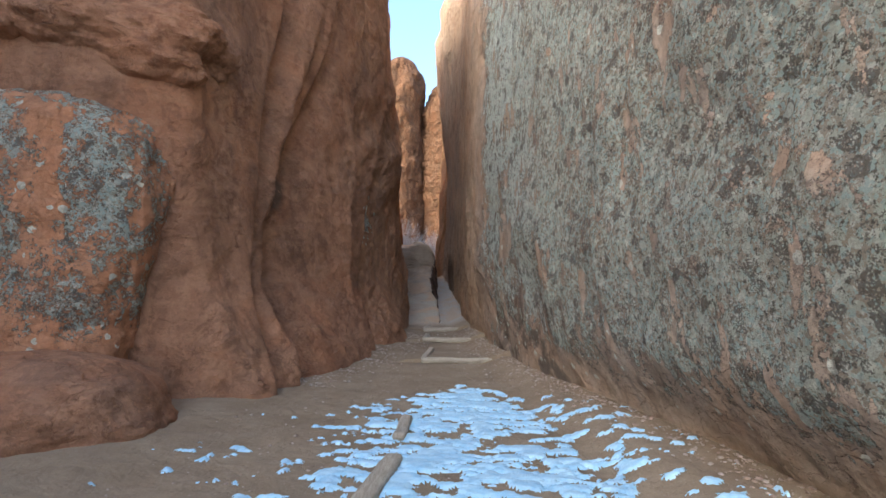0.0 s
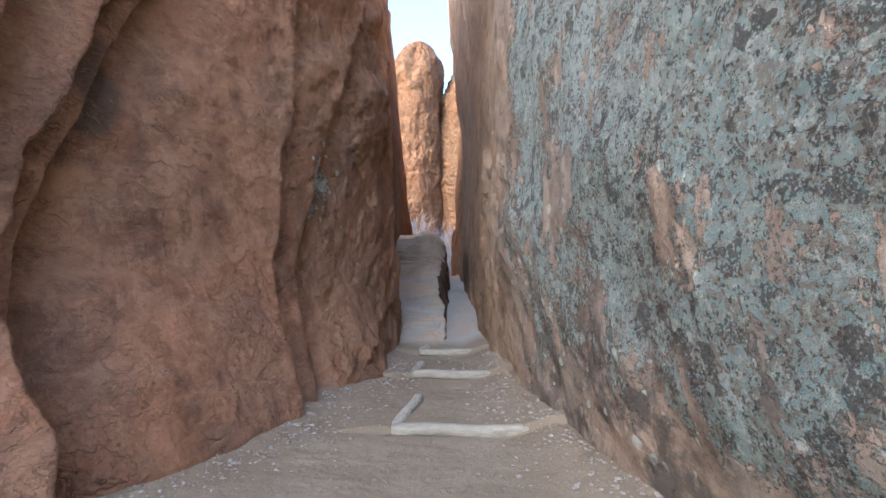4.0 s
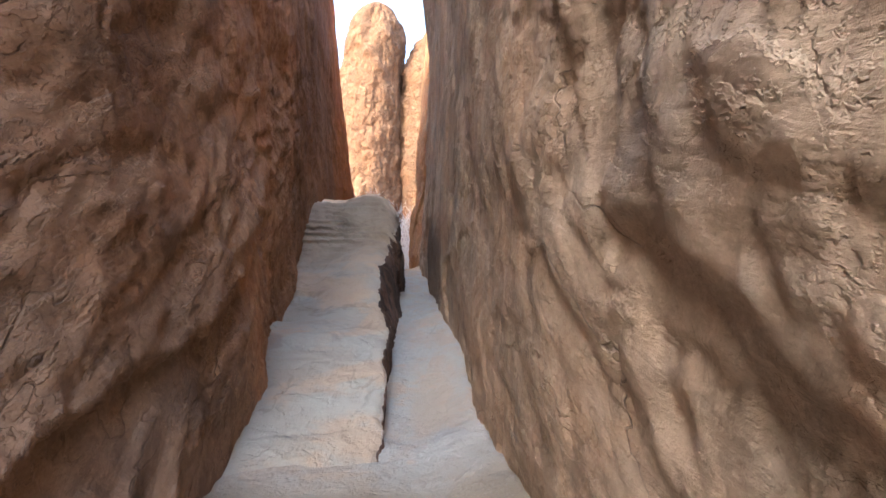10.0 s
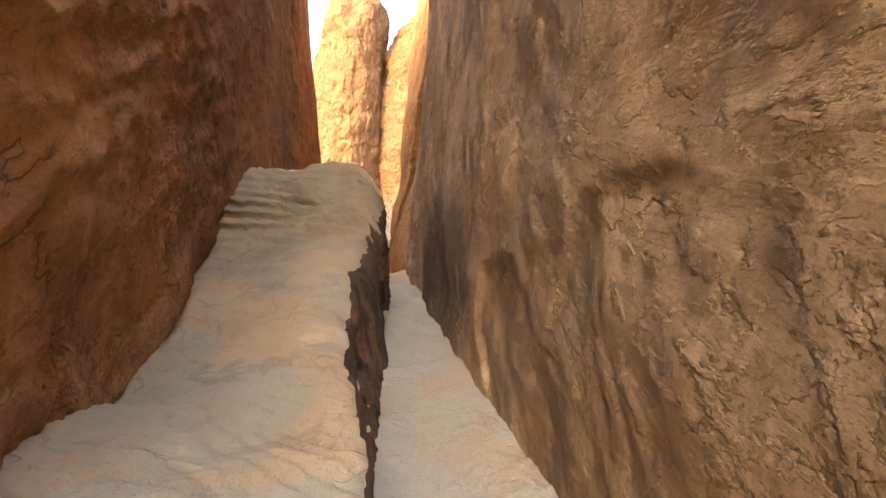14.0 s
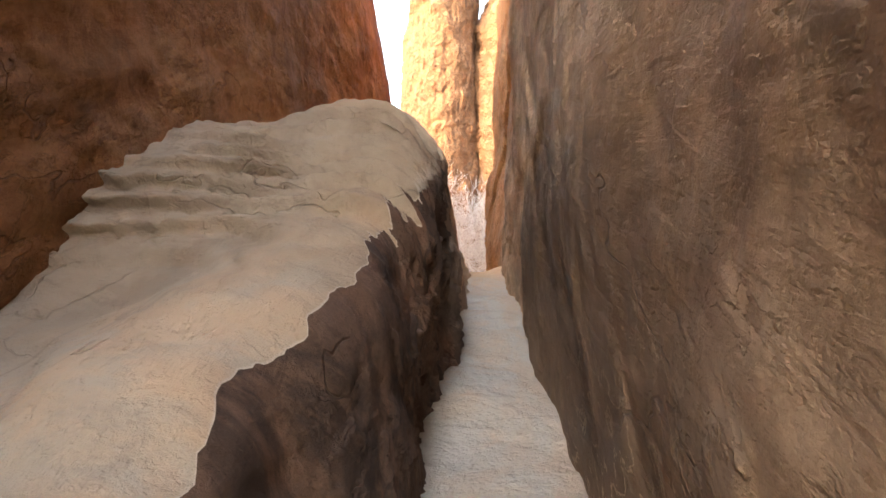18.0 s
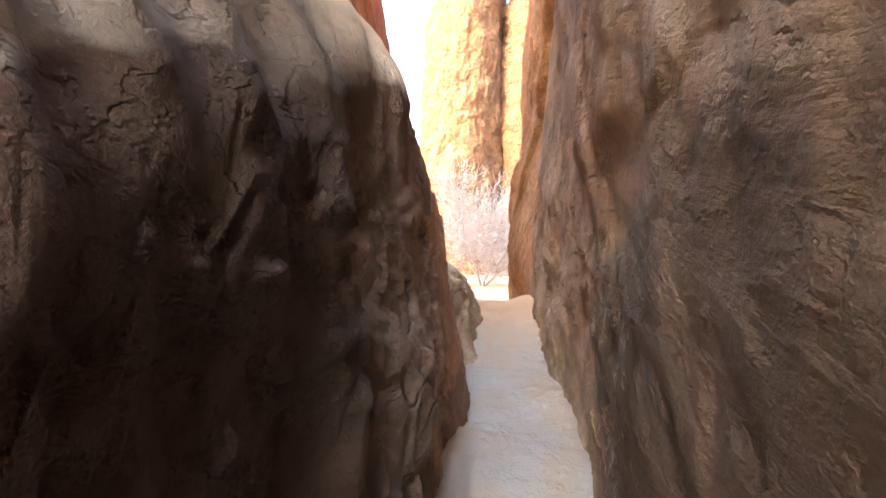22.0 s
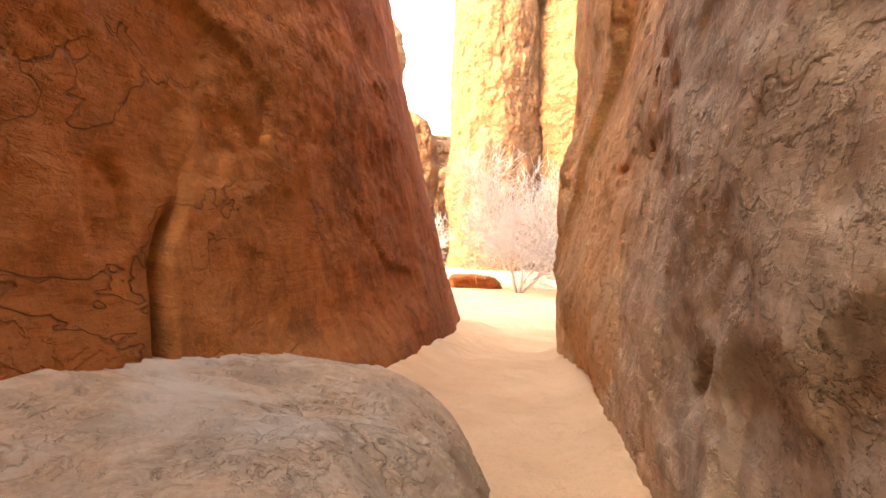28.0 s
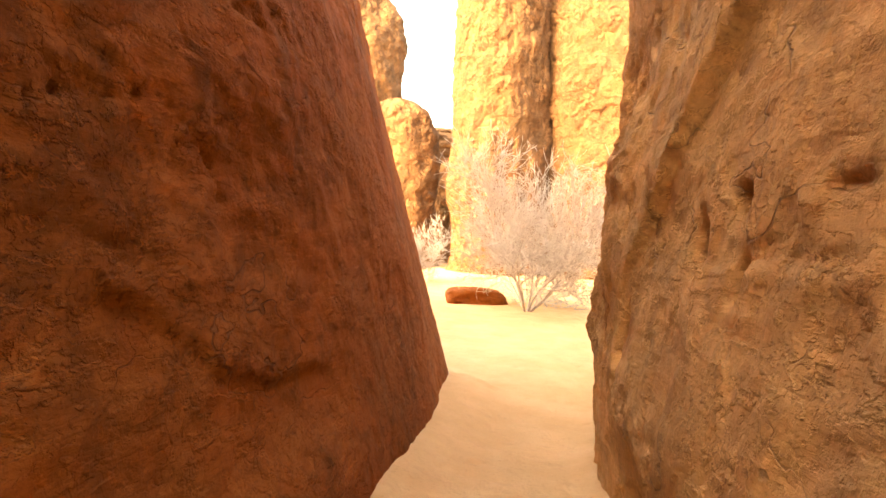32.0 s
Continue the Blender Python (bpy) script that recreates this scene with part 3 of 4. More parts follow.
def left_face(Y, Z):
    lean = curve_at(Y, [(0, 0.16), (15, 0.13), (22, 0.07), (34, 0.05), (44, 0.10), (50, 0.20), (57, 0.30), (59.7, 0.34)], 1.5)
    x = curve_at(Y, LEFT_FOOT, 0.25) - lean * np.maximum(Z - 1.0, -1.2) - 0.008 * np.maximum(Z - 5, 0) ** 1.5
    wob = 0.35 * fbm(Z * 0.35, Y * 0.05, 0.0, 2, 3)
    for at, deep, wide, tilt in ((11.5, 0.5, 0.2, -0.6), (12.7, 0.38, 0.22, -0.8), (17.5, 0.42, 0.24, -0.85)):
        off = Y + tilt * (Z - 1) + wob - at
        x = x - deep * np.exp(-np.where(off < 0, (off / (wide * 0.5)) ** 2, np.abs(off / (wide * 3.0)) ** 1.1))
    for line, deep in (([(15.6, 5.4), (15.19, 4.87), (13.0, 2.26), (12.44, 1.38), (12.1, 0.0)], 0.20), ([(18.3, 4.6), (17.34, 2.86), (16.7, 1.5), (16.15, 0.48), (16.0, -0.1)], 0.16)):
        t, fade = seam(Y, Z, line, 0.12, 40)
        x = x - deep * fade * np.exp(-(t / 0.07) ** 2) + 0.12 * fade * ease(0.02, -0.06, t) * np.exp(-np.maximum(-t, 0) / 0.5) - 1.3 * deep * fade * ease(0.0, 0.05, t) * np.exp(-np.maximum(t, 0) / 0.8)
    # the rounded end of the fin
    x = x - 9.0 * (1 - np.sqrt(np.clip(1 - ((Y - 57.6) / 2.1).clip(0, 1) ** 2.6, 0, 1)))
    big = fbm(Y * 0.32, Z * 0.22, 1.0, 3, 21)
    x = x + 0.12 * big * (1 - 0.4 * ease(22, 26, Y)) * (1 - 0.5 * ease(40, 46, Y))
    # thin bedding ledges, dipping along the walk
    dip = Z - 0.28 * (np.clip(Y, 17, 36) - 22)
    led = fbm(Y * 0.35, dip * 1.2, 2.0, 4, 41, 0.55)
    x = x + (0.05 + 0.09 * ease(17, 21, Y) * (1 - ease(28, 36, Y))) * (1 - 0.4 * ease(40, 44, Y)) * terrace(led, 7, 0.22)
    x = x + 0.03 * fbm(Y * 1.2, Z * 0.9, 3.0, 5, 51) + flakes(Y, dip, 151) * (0.35 + 0.75 * ease(17, 20, Y) - 0.55 * ease(30, 38, Y))
    x = x - scarp(Y, Z, [(42.88, 1.4), (42.9, 2.55), (43.1, 2.74), (43.3, 3.1)], 0.07, 0.6, 0.05, 2) - 0.12 * np.exp(-(seam(Y, Z, [(42.82, 1.4), (42.84, 2.5), (42.95, 2.66)], 0.05, 2)[0] / 0.04) ** 2) - scarp(Y, Z, [(43.1, 2.8), (43.6, 2.95), (44.3, 3.1), (44.4, 3.43), (44.0, 3.58), (43.0, 3.8)], 0.04, 0.4, 0.14, 12)
    x = x + scarp(Y, Z, [(49.6, 2.28), (48.27, 2.34), (47.68, 2.42), (47.33, 2.62), (47.1, 2.78), (46.6, 3.0)], -0.035, 0.15, 0.12, 3)
    for k, (up, deep) in enumerate(((-0.62, 0.03), (-0.3, 0.04), (0.0, 0.07), (0.28, 0.045), (0.5, 0.05), (0.85, 0.04))):
        x = x + scarp(Y, Z, [(22.2 + 0.9 * k, 1.0 + up + 0.26 * k), (24.84, 1.70 + up), (25.9, 2.0 + up), (27.9, 2.46 + up), (30.0, 3.1 + up), (32.3 - k * 0.4, 3.7 - k * 0.12 + up)], deep, 0.22, 0.14, 30 + k)
    x = x + scarp(Y, Z, [(18.6, 0.35), (20.84, 0.71), (22.8, 1.02), (25.2, 1.63)], 0.09, 0.6, 0.12, 6)
    # a block with a free edge low on the wall, and the hole before it
    x = x - hollow_at(Y, Z, 42.35, 2.72, 0.22, 0.2, 0.03, 2)
    x = x + 0.62 * ease(1.8, -0.2, Z) ** 1.3 * ease(9.4, 10.2, Y) * ease(24.5, 18.5, Y) + 0.2 * ease(2.1, 1.55, Z) * ease(42, 44, Y) * ease(51, 47, Y)
    # the foot swells towards the long boulder
    x = x + 0.16 * ease(2.4, 0.6, Z) * ease(21, 23, Y) * (1 - ease(25.5, 28.5, Y))
    return x


RIGHT_FOOT = [(-6, 3.0), (0, 2.25), (5, 1.85), (7, 1.74), (10, 1.42), (13, 1.12), (16, 0.86), (18, 0.64), (21, 0.53), (24, 0.47), (28, 0.40), (32, 0.26), (35, 0.16), (38, 0.09), (43, 0.0), (46, -0.09), (48, -0.20), (49.5, -0.32), (51, -0.44), (52.5, -0.50), (54, -0.42), (57, 0.0), (61, 0.5), (66, 1.2)]


def right_face(Y, Z):
    x = curve_at(Y, RIGHT_FOOT, 0.8)
    flare = curve_at(Y, [(0, 0.10), (15, 0.13), (20, 0.10), (24, 0.05), (30, 0.05), (34, 0.07), (37, 0.06), (60, 0.04)])
    x = x + flare * np.maximum(2.0 - Z, 0) - 0.02 * np.clip(Z - 2.5, 0, 4) * (1 - ease(36, 42, Y))
    x = x + curve_at(Y, [(36, 0.0), (44, 0.05), (49, 0.04), (53, 0.03), (66, 0.06)], 1.0) * np.maximum(Z - 2.0, 0) + 0.004 * np.clip(Z - 6, 0, 1.4) ** 1.5
    x = x + curve_at(Y, [(0, 0.5), (6, 0.45), (10, 0.3), (13, 0.12), (16, 0.0)]) * ease(1.0, 0.05, Z) - 0.14 * np.clip(Z - 6, 0, 4) * ease(27, 34, Y) * (1 - ease(41, 46, Y))
    x = x + 9.0 * (1 - np.sqrt(np.clip(1 - ((Y - 61.0) / 4.0).clip(0, 1) ** 2.6, 0, 1)))
    x = x - 0.06 * fbm(Y * 0.35, Z * 0.25, 7.0, 3, 61) * (1 - 0.55 * ease(17, 22, Y))
    dip = Z - 0.18 * (np.clip(Y, 14, 38) - 20)
    led = fbm(Y * 0.45, dip * 0.8, 8.0, 4, 71, 0.55)
    x = x - (0.05 + 0.04 * ease(15, 18, Y) * (1 - ease(24, 30, Y)) + 0.05 * ease(35, 38, Y)) * terrace(led, 7, 0.25)
    # scooped hollows near the sand
    hollow = ease(37.0, 38.6, Y) * (1 - ease(43.2, 44.4, Y)) * (1 - ease(2.6, 3.2, Z + 0.3 * fbm(Y * 0.9, 0, 1.0, 2, 75)))
    cup = fbm(Y * 0.75, Z * 1.25 + 0.25 * Y, 3.0, 5, 77, 0.42)
    x = x + hollow * ease(1.6, 1.95, Z) * (0.022 * ease(0.10, 0.14, cup) + 0.022 * ease(0.24, 0.28, cup))
    x = x + hollow_at(Y, Z, 42.25, 2.27, 0.22, 0.07, 0.05, 4, -0.25) + hollow_at(Y, Z, 40.2, 1.92, 0.5, 0.10, 0.035, 6, -0.1) + hollow_at(Y, Z, 39.0, 1.92, 0.3, 0.08, 0.03, 7, -0.1)
    # the dark panel under an overhanging lip, with its free curved edge
    x = x + scarp(Y, Z, [(29.5, 0.7), (29.7, 1.05), (29.98, 1.22), (29.98, 1.38), (29.68, 1.60), (29.2, 1.63), (28.4, 1.66)], 0.04, 0.8, 0.03, 8)
    x = x - 0.018 * np.exp(-(seam(Y, Z, [(29.5, 0.7), (29.7, 1.05), (29.98, 1.22), (29.98, 1.38), (29.68, 1.62)], 0.03, 8)[0] / 0.018) ** 2)
    x = x + scarp(Y, Z, [(40.1, 2.14), (36.84, 2.48), (35.4, 2.42), (34.46, 2.40), (33.92, 2.46), (34.9, 2.68), (35.6, 3.3)], 0.018, 0.4, 0.12, 10)
    x = x + scarp(Y, Z, [(45.0, 3.1), (46.5, 3.04), (48.1, 2.99), (49.2, 2.95)], 0.03, 0.3, 0.03, 11)
    # an arched flake edge, and plates broken off by steep joints
    x = x + scarp(Y, Z, [(27.7, 1.2), (27.64, 1.42), (27.47, 1.61), (27.28, 1.73), (27.13, 1.80), (26.9, 1.84), (26.6, 1.84), (25.9, 1.78)], 0.03, 0.25, 0.02, 14, 0.012)
    x = x + scarp(Y, Z, [(24.6, 3.1), (24.45, 2.95), (23.11, 2.22), (22.3, 1.55), (21.74, 1.50), (21.2, 1.15), (20.6, 1.0)], 0.025, 0.3, 0.05, 15, 0.012) + scarp(Y, Z, [(20.5, 2.4), (20.79, 1.82), (20.92, 1.69), (20.97, 1.58), (20.5, 1.5), (19.6, 1.45)], 0.022, 0.3, 0.08, 16, 0.012)
    x = x + scarp(Y, Z, [(21.9, 3.2), (21.51, 2.47), (21.2, 2.0), (21.11, 1.7)], 0.04, 0.4, 0.06, 17, 0.012) + scarp(Y, Z, [(18.6, 2.1), (18.14, 1.68), (17.79, 1.56), (17.9, 1.3), (17.2, 1.25)], 0.02, 0.3, 0.08, 18, 0.012)
    # the slab leans back from an edge; past it the wall stands straighter and craggy
    brink = 51.1 - 1.3 * np.clip(Z - 2.3, -0.5, 6) + 0.25 * fbm(Z * 1.4, 0.0, 2.0, 4, 83)
    past = ease(0.0, 0.12, Y - brink)
    x = x + 0.085 * np.clip(Z - 2.2, 0, 5) * ease(43.5, 46.5, Y) * (1 - past)
    x = x - past * ease(46, 48, Y) * 0.10 * terrace(fbm(Y * 0.9, Z * 0.7, 2.0, 5, 85), 5, 0.2)
    for py, pz, deep, ry, rz in ((48.85, 3.05, 0.16, 0.10, 0.12), (48.1, 2.93, 0.16, 0.07, 0.06), (50.4, 2.41, 0.2, 0.10, 0.18), (48.2, 3.24, 0.08, 0.08, 0.05), (46.9, 4.4, 0.10, 0.06, 0.12), (45.7, 2.66, 0.14, 0.07, 0.12), (49.0, 5.5, 0.16, 0.10, 0.4), (47.6, 6.4, 0.14, 0.08, 0.35)):
        x = x + deep * np.exp(-(((Y - py) / ry) ** 2) - ((Z - pz) / rz) ** 2)
    x = x - 0.025 * fbm(Y * 1.3, Z * 1.0, 9.0, 5, 81) - flakes(Y, dip, 251) * (0.4 + 0.6 * ease(16.5, 18.5, Y) - 0.65 * ease(23, 26, Y) + 0.75 * ease(34, 37, Y))
    return x


def fin(name, face, side, ys, tops, thick, material, label, brow=7.4):
    """A long rock fin: the face towards the path, a rounded top, the back down to the ground."""
    zs = steps((-0.8, 0.0, 0.2), (0.0, 4.6, 0.034), (4.6, 7.4, 0.10), *(((7.4, brow, 0.25),) if brow > 7.4 else ()))
    Y, Z = np.meshgrid(ys, zs, indexing="ij")
    Y = Y + 0.0
    X = face(Y, Z)
    front = np.stack([X, Y, Z], -1)
    rows = []
    crest = curve_at(ys, tops, 1.5) + 0.8 * fbm(ys * 0.10, 0, 3.0, 3, 91)
    edge = X[:, -1]
    for f, lift in ((0.02, 0.25), (0.05, 0.5), (0.11, 0.75), (0.22, 0.93), (0.40, 1.0), (0.65, 0.97), (0.85, 0.8), (0.97, 0.45), (1.0, 0.0)):
        rows.append(np.stack([edge + side * thick * f + 0.4 * fbm(ys * 0.5, f * 9, 2.0, 2, 95), ys, brow + (crest - brow) * lift + (0 if f < 0.9 else -3)], -1))
    rows.append(np.stack([edge + side * (thick + 0.5), ys, np.full(len(ys), -0.8)], -1))
    P = np.concatenate([front, np.stack(rows, 1)], 1)
    P[..., 1] *= PACE
    if side > 0:
        P = P[:, ::-1]
    ob = new(name, grid_mesh(name, P, closed_v=True))
    ob.data.materials.append(material)
    close_ends(ob)
    return tagged(ob, label, "rock wall", kind="structure")


def close_ends(ob):
    """Closes the two ends of a lofted solid."""
    bm = bmesh.new()
    bm.from_mesh(ob.data)
    bmesh.ops.holes_fill(bm, edges=[e for e in bm.edges if e.is_boundary], sides=0)
    bm.to_mesh(ob.data)
    bm.free()


# The stretch behind the start is unseen, added tall to keep the sun off the entrance.
ys_left = steps((-25, 2, 1.0), (2, 10, 0.15), (10, 24, 0.033), (24, 40, 0.04), (40, 57.5, 0.037), (57.5, 59.2, 0.025), (59.2, 59.7, 0.01))
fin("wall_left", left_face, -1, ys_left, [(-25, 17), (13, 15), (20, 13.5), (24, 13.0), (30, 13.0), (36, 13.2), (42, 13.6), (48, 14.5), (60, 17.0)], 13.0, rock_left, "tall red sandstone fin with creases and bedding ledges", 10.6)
ys_right = steps((-6, 3, 0.25), (3, 24, 0.035), (24, 34, 0.04), (34, 50.5, 0.033), (50.5, 55, 0.035), (55, 64, 0.08), (64, 65, 0.02))
# Crest near the start is raised out of view to cut sky light opposite.
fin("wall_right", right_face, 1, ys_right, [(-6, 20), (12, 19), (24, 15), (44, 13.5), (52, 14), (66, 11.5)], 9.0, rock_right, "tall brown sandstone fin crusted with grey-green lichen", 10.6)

xs = np.concatenate([-np.geomspace(400, 4.2, 26), steps((-4.0, 3.0, 0.05)), np.geomspace(3.2, 400, 26)])
yg = np.concatenate([-np.geomspace(300, 3, 18), steps((-2, 3, 0.5), (3, 15.2, 0.06), (15.2, 15.4, 0.015), (15.4, 19.15, 0.06), (19.15, 19.35, 0.015), (19.35, 22.05, 0.06), (22.05, 22.25, 0.015), (22.25, 58, 0.06), (58, 72, 0.3)), np.geomspace(73, 900, 40)])
GX, GY = np.meshgrid(xs, yg, indexing="ij")
ground = new("ground", grid_mesh("ground", np.stack([GX, GY * PACE, ground_z(GX, GY)], -1)))
ground.data.materials.append(ground_mat)
tagged(ground, "brown dirt path turning to worn pale stone and orange sand", "ground", kind="structure")


# ---------------------------------------------------------------- the long boulder in the slot
def boulder_top(x, y, lips=False):
    """A ramp with one soft fold, then a dome of thin bedding ledges that reach nearer along the red wall."""
    left = ease(-1.05, -1.6, x)
    w = y + 0.55 * left * ease(32.2, 33.2, y) + 0.35 * fbm(x * 0.8, 0.0, 2.0, 3, 103) * ease(27, 28.5, y)
    z = curve_at(w, [(22.6, 0.05), (24, 0.38), (26, 0.66), (28, 0.98), (29.1, 1.12), (29.4, 1.24), (30, 1.33), (31, 1.54), (32, 1.77), (33.0, 1.99), (33.4, 2.10), (33.9, 2.38), (34.5, 2.70), (35.2, 2.86), (36.5, 3.0), (38, 3.15), (39.2, 3.15), (40.2, 2.9), (41.0, 2.5)], 0.12)
    z = z - (0.06 + 0.16 * ease(28, 29, y)) * ease(-0.7, -1.5, x) * ease(24, 27, y) * ease(33.4, 32.0, y) - 0.22 * left * ease(33.2, 34.8, w)
    z = z + 0.05 * np.sin(y * 1.1 + x * 1.6) * ease(25, 28, y) * ease(33.5, 32, y)
    z = z + 0.04 * fbm(x * 0.9, y * 0.55, 3.0, 3, 101)
    bed = z + 0.15 * fbm(x * 0.8, y * 0.4, 6.0, 4, 107)
    if lips:
        part_up = bed * 8.5 - np.floor(bed * 8.5)
        return (ease(0.72, 0.98, part_up) + ease(0.5, 0.0, part_up)) * ease(-0.55, 0.15, fbm(x * 1.1, z * 2.5, 4.0, 3, 108)) * (1 - 0.45 * left) * ease(32.2, 33.2, w) * ease(38, 36.5, y)
    return z + (0.75 - 0.4 * left) * (terrace(bed, 8.5, 0.3) - bed + 0.03) * ease(31.8, 33.0, w) + 0.25 * (terrace(bed, 6.0, 0.3) - bed + 0.05) * ease(32.5, 31, w) * ease(25, 28, y)


def long_boulder():
    ys = steps((22.6, 28.9, 0.03), (28.9, 29.3, 0.012), (29.3, 32.6, 0.03), (32.6, 33.7, 0.012), (33.7, 40.4, 0.03), (40.4, 41.0, 0.015))
    s = np.concatenate([np.linspace(0, 0.56, 150), np.linspace(0.565, 1, 75)])
    rows = []
    for y in ys:
        right = float(curve_at(y, [(22.6, -0.12), (25, -0.14), (28, -0.19), (29.3, -0.28), (30.3, -0.38), (31.2, -0.41), (32.3, -0.37), (34, -0.37), (37, -0.42), (38.5, -0.48), (39.3, -0.60), (40.2, -0.9), (41.0, -1.35)], 0.3))
        base_x = float(curve_at(y, [(22.6, -0.12), (25, -0.15), (30, -0.17), (33, -0.18), (36, -0.27), (39, -0.36), (40.2, -0.8), (41, -1.3)], 0.3))
        left = -2.35
        crown = float(curve_at(y, [(22, 0.06), (27, 0.08), (29, 0.20), (33, 0.26), (35, 0.45), (38, 0.7), (41, 0.8)]))
        right += 0.06 * float(terrace(fbm(np.array([y * 1.3]), 0.0, 3.0, 4, 109), 5, 0.15)[0])
        drop = float(curve_at(y, [(22, 0.04), (27, 0.07), (29, 0.20), (33, 0.28), (35, 0.55), (37, 0.8), (39, 1.05), (41, 1.1)]))
        t_face, t_lip = 0.42, 0.5
        x = np.where(s < t_face, base_x + (right - base_x) * (s / t_face).clip(0, 1) ** 0.8, np.where(s < t_lip, right - crown * ((s - t_face) / (t_lip - t_face)).clip(0, 1) ** 1.6, right - crown - (s - t_lip) / (1 - t_lip) * (right - crown - left)))
        foot = float(ground_z(np.array([right]), np.array([y]))[0]) - 0.15
        top = boulder_top(x, y)
        lip = float(boulder_top(np.array([right - crown]), np.array([y]))[0])
        z = np.where(s < t_face, foot + (lip - drop - foot) * (s / t_face), np.where(s < t_lip, lip - drop * (1 - ((s - t_face) / (t_lip - t_face)).clip(0, 1)) ** 1.8, top))
        rows.append(np.stack([x, np.full_like(s, y), z], -1))
    P = np.array(rows)
    X, Y, Z = P[..., 0], P[..., 1], P[..., 2]
    face = ease(0.5, 0.40, np.broadcast_to(s, X.shape)) * ease(24, 28, Y)
    rim = face * ease(0.25, 0.42, np.broadcast_to(s, X.shape))
    P[..., 0] = X + face * (0.05 * fbm(Y * 0.8, Z * 0.9, 2.0, 4, 111, 0.55) + 1.1 * flakes(Y * 1.3, Z * 1.3, 351) + 0.10 * ease(31.5, 33.5, Y) * ease(38, 36.5, Y) * (0.6 * fbm(Y * 1.1 - Z * 0.6, Z * 1.6 + Y * 0.4, 3.0, 3, 353, 0.5, True) - 0.2 + 1.2 * terrace(fbm(Y * 1.9 - Z * 0.8, Z * 2.4 + Y * 0.5, 5.0, 5, 357, 0.55), 5, 0.12)) + 0.05 * (terrace(fbm(Y * 0.9, Z * 1.1, 6.0, 4, 115), 5) - 0.1)) - rim * 0.05 * terrace(ease(-0.2, 0.5, fbm(Y * 1.1, Z * 1.5, 8.0, 5, 117)), 4, 0.2)
    swell = ease(0.0, 0.07, Z - 2.45 - 0.3 * fbm(Y * 0.9, 0.0, 4.0, 3, 127)) * ease(37.2, 38.4, Y) * ease(40.8, 40.0, Y)
    P[..., 0] += 0.05 * swell
    # a groove under a bulging brow on the north end
    brow, fade = seam(Y, Z, [(36.9, 2.80), (37.3, 2.62), (37.5, 2.52), (37.68, 2.45), (37.83, 2.40), (38.1, 2.36), (38.6, 2.3)], 0.03, 21)
    side_on = ease(0.60, 0.46, np.broadcast_to(s, X.shape)) * fade
    P[..., 0] += side_on * (-0.13 * ease(-0.12, 0.0, brow) + 0.07 * ease(0.0, 0.04, brow) * np.exp(-np.maximum(brow, 0) / 0.2) - 0.07 * np.exp(-(brow / 0.035) ** 2))
    P[..., 0] += side_on * (0.07 * np.exp(-((Y - 37.86) / 0.07) ** 2 - ((Z - 2.42) / 0.06) ** 2) - 0.07 * np.exp(-((Y - 37.77) / 0.06) ** 2 - ((Z - 2.25) / 0.035) ** 2))
    # the upper ledges overhang their risers
    open_top = ease(0.36, 0.44, np.broadcast_to(s, X.shape)) * ease(-0.42, -0.62, X)
    P[..., 1] -= 0.19 * open_top * boulder_top(X, Y, True)
    P[..., 2] = Z + (1 - face) * (0.012 * fbm(X * 4, Y * 4, 1.0, 3, 119) + 0.055 * fbm(X * 2.0, Y * 2.0, 4.0, 6, 125, 0.6) * ease(31.5, 33.2, Y) + 0.055 * terrace(fbm(X * 0.6 + Y * 0.25, Y * 0.75, 3.0, 4, 121), 5, 0.16) - 0.03 * np.exp(-np.abs(fbm(X * 0.9, Y * 0.6, 8.0, 4, 123) - 0.05) / 0.008))
    under = P[:, -1:].copy()
    under[..., 2] = P[:, :1, 2]
    P = np.concatenate([P, under], 1)
    P[..., 1] *= PACE
    ob = new("long_boulder", grid_mesh("long_boulder", P, closed_v=True))
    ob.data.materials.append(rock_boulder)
    close_ends(ob)
    return tagged(ob, "long pale sandstone boulder with a smooth worn ramp on top", "boulder")


long_boulder()


